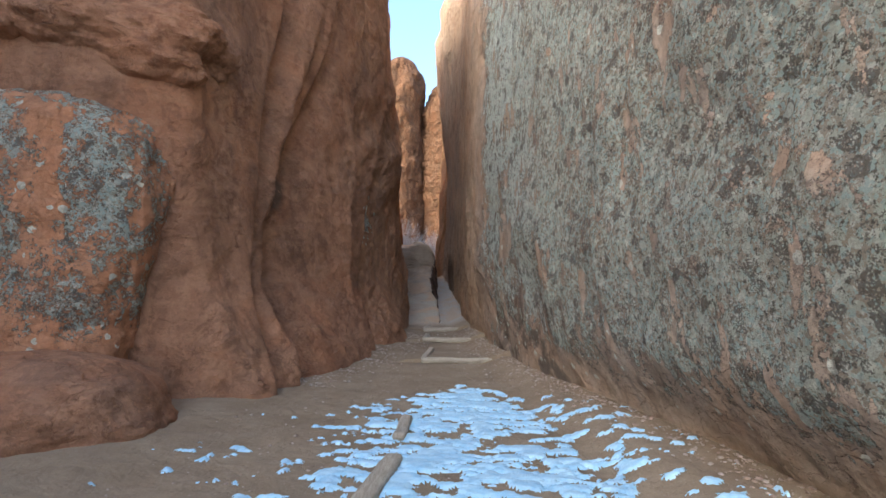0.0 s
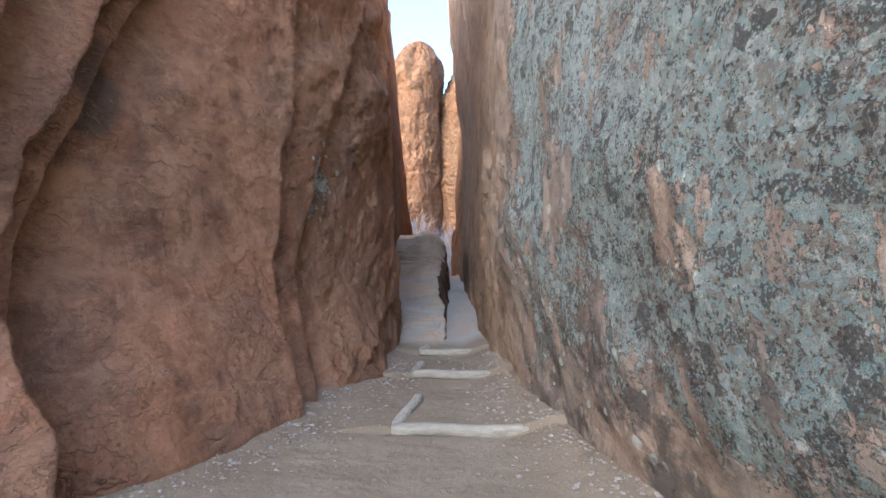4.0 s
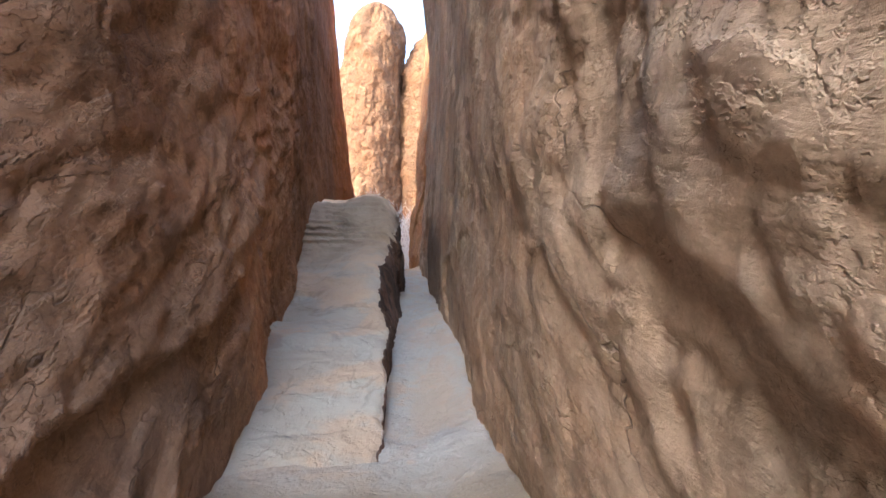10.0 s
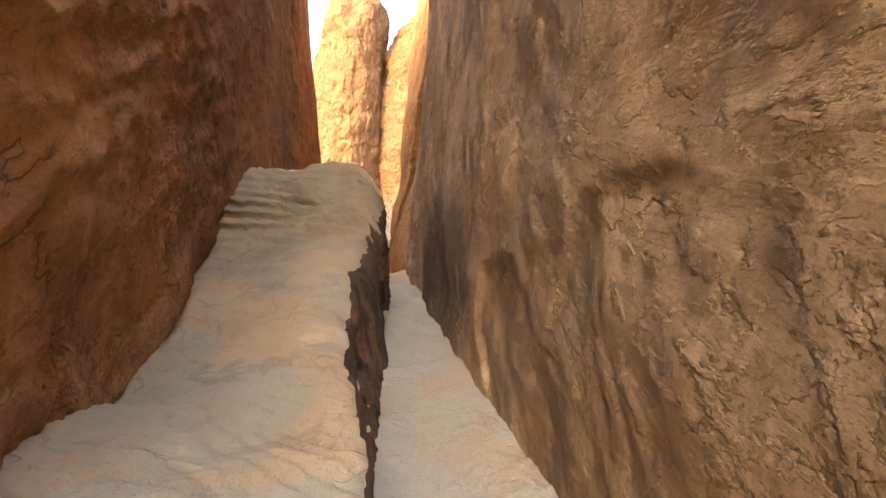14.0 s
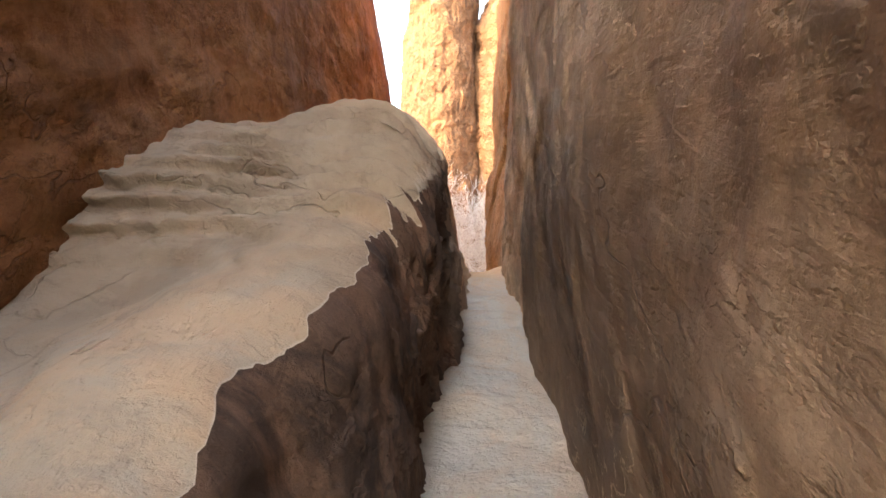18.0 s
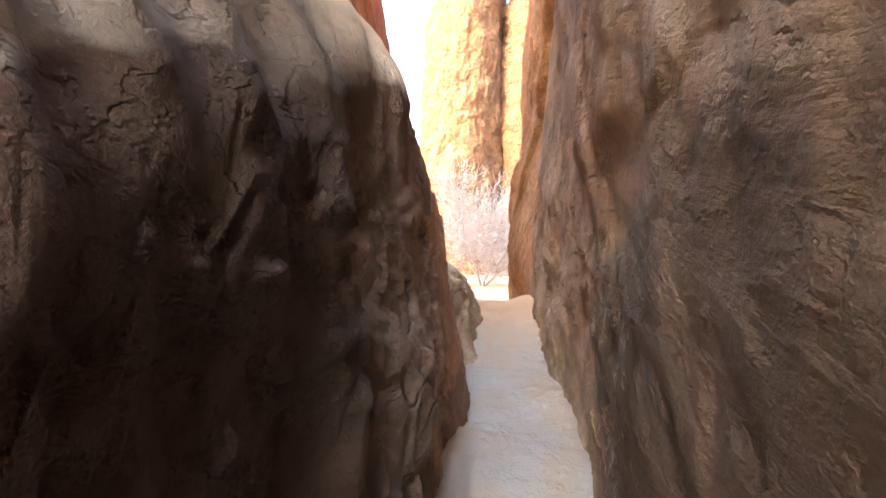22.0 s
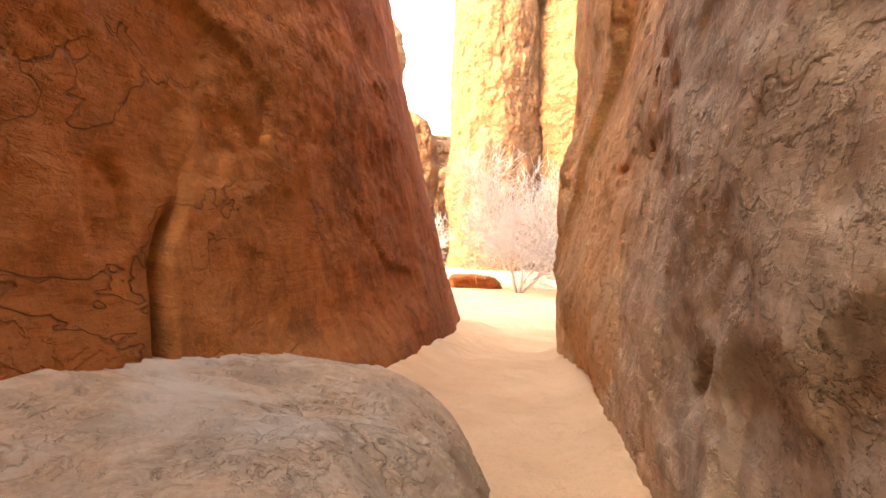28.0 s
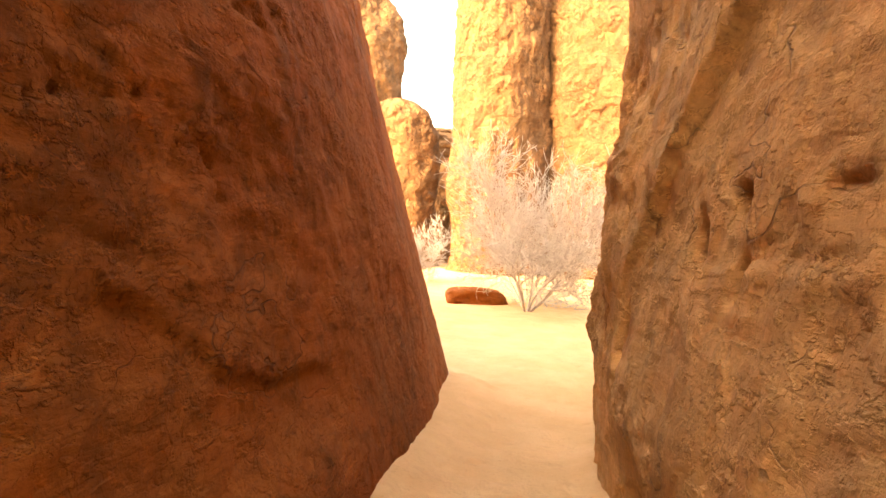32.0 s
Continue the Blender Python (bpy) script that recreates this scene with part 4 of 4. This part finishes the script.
def rock_lump(name, centre, size, material, label, seed, rough=0.18, turn=0.0, flat=0.3, category="boulder", n=90, lean=0.0):
    """A boulder: a rounded block with uneven faces."""
    th, ph = np.meshgrid(np.linspace(0, 2 * math.pi, 2 * n, endpoint=False), np.linspace(0.02, math.pi - 0.02, n), indexing="ij")
    d = np.stack([np.cos(th) * np.sin(ph), np.sin(th) * np.sin(ph), np.cos(ph)], -1)
    k = (np.abs(d) ** 6).sum(-1, keepdims=True) ** (-1 / 6)
    d = d * (flat * k + (1 - flat))
    o = seed * 3.7
    r = 1 + rough * fbm(d[..., 0] * 1.1 + o, d[..., 1] * 1.1, d[..., 2] * 1.1, 4, seed) + 0.09 * terrace(fbm(d[..., 0] * 1.6 + o, d[..., 1] * 1.6, d[..., 2] * 2.2, 4, seed + 5), 5, 0.2)
    P = d * r[..., None] * (np.array(size) / 2)
    c, s_ = math.cos(radians(turn)), math.sin(radians(turn))
    P = np.stack([P[..., 0] * c - P[..., 1] * s_, P[..., 0] * s_ + P[..., 1] * c, P[..., 2]], -1)
    P[..., 0] += lean * P[..., 2] + 0.03 * flakes(P[..., 1] * 4 + seed, P[..., 2] * 3, 600 + seed) * 10 * np.abs(d[..., 0])
    P[..., 1] -= 0.3 * flakes(P[..., 0] * 3 + seed, P[..., 2] * 3, 620 + seed) * np.abs(d[..., 1])
    ob = new(name, grid_mesh(name, P, closed_u=True))
    ob.location = (centre[0], centre[1] * PACE, centre[2])
    ob.data.materials.append(material)
    return tagged(ob, label, category)


def ledge_slab():
    """The worn ledge past the boulder: a broad flat top, a sloping broken side, a rounded far end."""
    ys = steps((39.0, 44.2, 0.03), (44.2, 45.1, 0.015))
    s = np.linspace(0, 1, 170)
    rows = []
    for y in ys:
        right = float(curve_at(y, [(39, -0.44), (41, -0.45), (43.0, -0.55), (44.2, -0.85), (44.8, -1.15), (45.1, -1.6)], 0.2))
        high = float(curve_at(y, [(39, 2.1), (40.0, 2.16), (41.0, 2.14), (42.0, 2.12), (42.9, 2.0), (44.4, 1.9), (44.9, 1.78), (45.1, 1.6)], 0.15))
        foot = float(ground_z(np.array([right]), np.array([y]))[0]) - 0.2
        inner = right - 0.62
        f, g = (s / 0.45).clip(0, 1), ((s - 0.45) / 0.55).clip(0, 1)
        x = np.where(s < 0.45, right + (inner - right) * f ** 1.7, inner + (-2.3 - inner) * g)
        z = np.where(s < 0.45, foot + (high - foot) * (1 - (1 - f) ** 1.9), high + 0.10 * g)
        rows.append(np.stack([x, np.full_like(s, y), z], -1))
    P = np.array(rows)
    X, Y, Z = P[..., 0].copy(), P[..., 1].copy(), P[..., 2].copy()
    P[..., 0] = X + 0.09 * fbm(Y * 1.3, Z * 1.6, 1.0, 4, 135) * ease(-1.2, -0.8, X) + 0.8 * flakes(Y * 2.6, Z * 1.6, 451) * ease(-1.2, -0.8, X) - 0.05 * ease(0.1, 0.5, fbm(Y * 2.6, Z * 3.5, 4.0, 2, 137)) * ease(-1.1, -0.8, X)
    P[..., 2] = Z + 0.05 * fbm(X * 1.3, Y * 1.0, 1.0, 3, 131) + 0.11 * terrace(fbm(X * 1.0, Y * 0.9, 5.0, 5, 133), 6, 0.07) - 0.05 * np.exp(-np.abs(fbm(X * 0.6, Y * 1.2, 8.0, 4, 139) - 0.08) / 0.012)
    under = P[:, -1:].copy()
    under[..., 2] = P[:, :1, 2]
    P = np.concatenate([P, under], 1)
    P[..., 1] *= PACE
    ob = new("ledge_slab", grid_mesh("ledge_slab", P, closed_v=True))
    ob.data.materials.append(rock_pale)
    close_ends(ob)
    return tagged(ob, "pale worn sandstone ledge lying against the red wall", "boulder")


ledge_slab()
rock_lump("rounded_boulder", (-3.95, 7.7, 0.02), (2.5, 1.9, 1.44), rock_left, "low rounded red boulder on the dirt", 12, 0.12, 20, 0.2)
rock_lump("lichen_block", (-5.72, 10.2, 1.2), (4.2, 2.2, 4.7), rock_block, "large red sandstone block crusted with pale lichen", 15, 0.05, 6, 0.95, n=220, lean=0.14)
rock_lump("wedged_rock", (-4.3, 10.7, 4.55), (2.3, 1.2, 1.2), rock_left, "angular red rock wedged above the lichen block", 18, 0.4, 12, 0.95, n=140)
rock_lump("wedged_rock", (-6.6, 10.9, 4.9), (3.0, 1.4, 1.5), rock_left, "broken red rock shelf over a dark gap", 25, 0.4, -18, 0.95, n=140)


# ---------------------------------------------------------------- far rocks
def tower(name, x, y, wide, deep, high, label, seed, lean=0.0, n=120, m=150, sharp=0.5):
    """A rounded sandstone tower with bedding ledges and a domed top."""
    a, h = np.meshgrid(np.linspace(0, 2 * math.pi, 2 * n, endpoint=False), np.linspace(0, 1, m), indexing="ij")
    dome = np.clip(1 - np.clip((h - 0.78) / 0.22, 0, 1) ** 2.2, 0, 1) ** sharp
    r = (1.04 - 0.16 * h) * np.maximum(dome, 0.001)
    r = r * (1 + 0.13 * fbm(np.cos(a) * 1.2 + seed, np.sin(a) * 1.2, h * 3, 3, seed) + 0.20 * terrace(fbm(np.cos(a) * 1.3 + seed, np.sin(a) * 1.3, h * 8, 5, seed + 3, 0.6), 6, 0.12) + 0.22 * ease(0.72, 0.95, h) * fbm(np.cos(a) * 1.9 + seed, np.sin(a) * 1.9, h * 14, 3, seed + 6) + 0.02 * fbm(np.cos(a) * 5 + seed, np.sin(a) * 5, h * 1.5, 3, seed + 9, 0.5, True))
    P = np.stack([x + lean * h * high + np.cos(a) * r * wide / 2, (y + np.sin(a) * r * deep / 2) * PACE, -1 + h * (high + 1)], -1)
    ob = new(name, grid_mesh(name, P, closed_u=True))
    ob.data.materials.append(rock_far)
    return tagged(ob, label, "rock tower")


tower("rock_tower", -5.5, 104, 6.6, 12, 27.5, "tall domed orange sandstone tower in sunlight", 3)
tower("rock_tower", 3.6, 105, 14.0, 14, 26.5, "broad orange sandstone tower beside the dark cleft", 8)
tower("rock_tower", -13.2, 106, 6.5, 8, 12.5, "lower knobbed sandstone tower beyond the shrub", 14, n=80, m=90)
tower("rock_tower", -10.2, 116, 4.0, 6, 9.0, "small sandstone knob between the taller towers", 24, n=60, m=70)
tower("rock_tower", -22.5, 128, 11.0, 12, 27.0, "pale sunlit tower rising behind the lower one", 28, n=80, m=90)
tower("rock_fin", -30, 150, 60, 20, 16.0, "distant line of sunlit sandstone fins", 19)


# ---------------------------------------------------------------- timber steps
def timber_piece(name, a, b, wide, high, material, parent, seed, label=""):
    """A squared, worn log from a to b."""
    a, b = Vector((a[0], a[1] * PACE, a[2])), Vector((b[0], b[1] * PACE, b[2]))
    n, prof = 26, 16
    along = (b - a).normalized()
    side = along.cross(Vector((0, 0, 1))).normalized()
    up = side.cross(along)
    rows = []
    for k in range(n + 1):
        f = k / n
        taper = 1 - 0.25 * max(0, abs(f - 0.5) * 2 - 0.94) / 0.06
        ring = []
        for j in range(prof):
            g = 2 * math.pi * j / prof
            c, s = math.cos(g), math.sin(g)
            q = (abs(c) ** 4 + abs(s) ** 4) ** -0.25
            w = 1 + 0.10 * noise.noise(Vector((f * 5 + seed, c, s))) + 0.04 * noise.noise(Vector((f * 30 + seed, c * 2, s * 2)))
            p = a.lerp(b, f) + side * (c * q * wide / 2 * w * taper) + up * (s * q * high / 2 * w * taper)
            p += up * 0.02 * noise.noise(Vector((f * 2.2, seed, 0)))
            ring.append(p)
        rows.append(ring)
    bm = bmesh.new()
    vs = [[bm.verts.new(p) for p in ring] for ring in rows]
    for k in range(n):
        for j in range(prof):
            bm.faces.new((vs[k][j], vs[k][(j + 1) % prof], vs[k + 1][(j + 1) % prof], vs[k + 1][j]))
    bm.faces.new(vs[0][::-1])
    bm.faces.new(vs[-1])
    return part(name, bm, material, parent, label)


def part(name, bm, material, parent, label=""):
    me = bpy.data.meshes.new(name)
    bmesh.ops.recalc_face_normals(bm, faces=bm.faces)
    bm.to_mesh(me)
    bm.free()
    for f in me.polygons:
        f.use_smooth = True
    me.materials.append(material)
    ob = new(name, me)
    ob.parent = parent
    if parent:
        ob.matrix_parent_inverse = parent.matrix_world.inverted()
    if label:
        tagged(ob, label)
    return ob


def timber_step(y, x0, x1, z, dy, rail, seed, label):
    base = new("timber_step")
    tagged(base, label, "step", "timber steps on the path")
    timber_piece("riser_log", (x0, y, z), (x1, y + dy, z + 0.02), 0.12, 0.11, timber, base, seed)
    if rail:
        timber_piece("side_log", (x0 + 0.03, y + 0.12, z + 0.0), (x0 + rail[0], y + rail[1], z + 0.05), 0.11, 0.11, timber_long, base, seed + 3)
    return base


timber_step(15.3, -0.42, 0.88, 0.06, 0.1, (0.16, 1.9), 1, "weathered pale log step half sunk in dirt")
timber_step(19.25, -0.48, 0.68, 0.16, 0.1, (0.10, 0.9), 5, "weathered log step with a short side log")
timber_step(22.15, -0.52, 0.62, 0.23, 0.15, (0.14, 0.55), 9, "worn rounded log step below the stone ramp")


post = new("fallen_timber")
tagged(post, "split grey timber lying half buried in snow", "timber")
timber_piece("timber", (-0.44, 6.7, 0.03), (-0.60, 5.0, 0.02), 0.15, 0.10, timber_long, post, 21)
stub = new("fallen_timber")
tagged(stub, "short end of grey timber showing through the snow", "timber")
timber_piece("timber", (-0.42, 8.9, 0.025), (-0.46, 7.7, 0.02), 0.12, 0.08, timber_long, stub, 25)


# ---------------------------------------------------------------- snow, pebbles
def stones(count, pick, size, seed, name, label):
    """Scattered small stones, joined."""
    rng = np.random.default_rng(seed)
    bm = bmesh.new()
    bmesh.ops.create_icosphere(bm, subdivisions=1, radius=1.0)
    V0 = np.array([v.co[:] for v in bm.verts])
    F0 = np.array([[v.index for v in f.verts] for f in bm.faces])
    bm.free()
    xy = pick(rng, count)
    z = ground_z(xy[:, 0], xy[:, 1])
    r = size[0] * (size[1] / size[0]) ** (rng.random(count) ** 2.2)
    V = V0[None] * (1 + rng.normal(0, 0.16, (count, len(V0), 1))) * np.stack([r * rng.uniform(0.8, 1.4, count), r * rng.uniform(0.8, 1.4, count), r * rng.uniform(0.4, 0.8, count)], -1)[:, None]
    a = rng.uniform(0, 6.28, count)
    c, s = np.cos(a)[:, None], np.sin(a)[:, None]
    V = np.stack([V[..., 0] * c - V[..., 1] * s, V[..., 0] * s + V[..., 1] * c, V[..., 2]], -1) + np.stack([xy[:, 0], xy[:, 1] * PACE, z + r * 0.15], -1)[:, None]
    F = (F0[None] + (np.arange(count) * len(V0))[:, None, None]).reshape(-1, 3)
    ob = new(name, raw_mesh(name, V.reshape(-1, 3), F, False))
    ob.data.materials.append(pebble_mat)
    return tagged(ob, label, "pebbles", kind="stuff")


def along_right(rng, k):
    y = rng.uniform(4, 22, k)
    return np.stack([right_face(y, np.full(k, 0.1)) - np.abs(rng.normal(0, 0.28, k)) - 0.03, y], -1)


def along_left(rng, k):
    y = rng.uniform(11.8, 21.5, k)
    return np.stack([left_face(y, np.full(k, 0.1)) + np.abs(rng.normal(0, 0.35, k)) + 0.03, y], -1)


stones(1600, along_right, (0.005, 0.024), 3, "pebbles", "loose grey pebbles along the foot of the lichened wall")
stones(900, along_left, (0.005, 0.026), 4, "pebbles", "loose brown pebbles along the foot of the red wall")
stones(500, lambda rng, k: np.stack([rng.uniform(-2.4, 1.6, k), rng.uniform(4, 15, k)], -1), (0.004, 0.018), 5, "pebbles", "small stones scattered over the dirt")
def snow_sheet():
    sx, sy = steps((-2.6, 2.2, 0.022)), steps((1.5, 12.2, 0.022))
    X, Y = np.meshgrid(sx, sy, indexing="ij")
    mid = curve_at(Y, [(1, 0.3), (6, 0.25), (12, 0.25)])
    half = curve_at(Y, [(1, 2.2), (6, 1.9), (9, 1.25), (11, 0.6), (12.2, 0.1)])
    cover = 1 - np.abs(X - mid) / half
    f = 0.3 * fbm(X * 1.6, Y * 1.5, 2.0, 3, 141) + 1.5 * fbm(X * 5.5, Y * 5.5, 4.0, 4, 145, 0.65) + 0.75 * np.clip(cover, -1, 0.8) - 0.40
    Z = ground_z(X, Y) + np.clip(f, -0.05, 0.22) * 0.11 + 0.004
    keep = f > 0.0
    idx = np.arange(X.size).reshape(X.shape)
    q = np.stack([idx[:-1, :-1], idx[1:, :-1], idx[1:, 1:], idx[:-1, 1:]], -1)
    on = (keep[:-1, :-1].astype(int) + keep[1:, :-1] + keep[1:, 1:] + keep[:-1, 1:]) >= 2
    q = q[on]
    used, inv = np.unique(q, return_inverse=True)
    V = np.stack([X, Y * PACE, Z], -1).reshape(-1, 3)[used]
    ob = new("snow", raw_mesh("snow", V, inv.reshape(-1, 4)))
    ob.data.materials.append(snow_mat)
    return tagged(ob, "thin broken crust of trodden snow on the dirt", "snow", kind="stuff")


snow_sheet()


# ---------------------------------------------------------------- the leafless shrub
def shrub(name, x, y, high, wide, seed, stems, label):
    rng = np.random.default_rng(seed)
    base = new(name)
    base.location = (x, y * PACE, float(ground_z(np.array([x]), np.array([y]))[0]))
    tagged(base, label, "shrub")
    bpy.context.view_layer.update()
    segs = []

    def grow(p, d, length, r, depth, which):
        n = 4
        q = p
        for k in range(n):
            d2 = d + rng.normal(0, 0.16, 3) + np.array([0, 0, 0.05])
            d = d2 / np.linalg.norm(d2)
            e = q + d * length / n
            segs.append((q, e, r * (1 - 0.15 * k), r * (1 - 0.15 * (k + 1)), depth, which))
            if depth < 4 and (k > 0 or depth > 0):
                for _ in range(1 + (rng.random() < (0.8, 0.6, 0.4, 0.1)[depth])):
                    side = d + rng.normal(0, 0.55, 3)
                    side = side / np.linalg.norm(side)
                    grow(e, side, length * rng.uniform(0.5, 0.72), r * 0.55, depth + 1, which)
            q = e

    for k in range(stems):
        a = 2 * math.pi * k / stems + rng.uniform(-0.4, 0.4)
        out = rng.uniform(0.25, 1.25) * wide / high
        d = np.array([math.cos(a) * out, math.sin(a) * out, 1.0])
        grow(np.array([math.cos(a) * 0.07, math.sin(a) * 0.07, -0.05]), d / np.linalg.norm(d), high * rng.uniform(0.42, 0.66), 0.035, 0, k)

    def tubes(items, sides):
        A, B = np.array([s[0] for s in items]), np.array([s[1] for s in items])
        ra, rb = np.array([s[2] for s in items]), np.array([s[3] for s in items])
        d = B - A
        d = d / np.linalg.norm(d, axis=1, keepdims=True)
        u = np.cross(d, np.where(np.abs(d[:, 2:3]) > 0.9, [[1.0, 0, 0]], [[0, 0, 1.0]]))
        u = u / np.linalg.norm(u, axis=1, keepdims=True)
        v = np.cross(d, u)
        g = np.arange(sides) * 2 * math.pi / sides
        ring = np.cos(g)[None, :, None] * u[:, None] + np.sin(g)[None, :, None] * v[:, None]
        V = np.concatenate([A[:, None] + ring * ra[:, None, None], B[:, None] + ring * rb[:, None, None]], 1)
        j = np.arange(sides)
        one = np.stack([j, (j + 1) % sides, (j + 1) % sides + sides, j + sides], -1)
        Q = (one[None] + (np.arange(len(items)) * 2 * sides)[:, None, None]).reshape(-1, 4)
        return V.reshape(-1, 3), Q

    for k in range(stems):
        stem = None
        for nm, pick, sides, mat in (("stem", lambda s: s[4] <= 1, 6, bark), ("twig_spray", lambda s: s[4] > 1, 3, twig_mat)):
            items = [(s[0], s[1], max(s[2], 0.007), max(s[3], 0.006), s[4]) for s in segs if pick(s) and s[5] == k]
            V, Q = tubes(items, sides)
            ob = new(nm, raw_mesh(nm, V, Q))
            ob.data.materials.append(mat)
            ob.parent = stem or base
            stem = stem or ob
    return base


shrub("leafless_shrub", -1.97, 71.6, 4.3, 4.8, 5, 10, "bare grey many-stemmed shrub standing in orange sand")
shrub("leafless_shrub", -8.4, 84.0, 3.0, 3.6, 9, 8, "bare pale shrub farther off by the rocks")
rock_lump("flat_red_rock", (-3.75, 73.6, 0.95), (2.0, 1.2, 0.85), rock_left, "low red rock beside the shrub on sand", 33, 0.2, 15, 0.4, n=60)
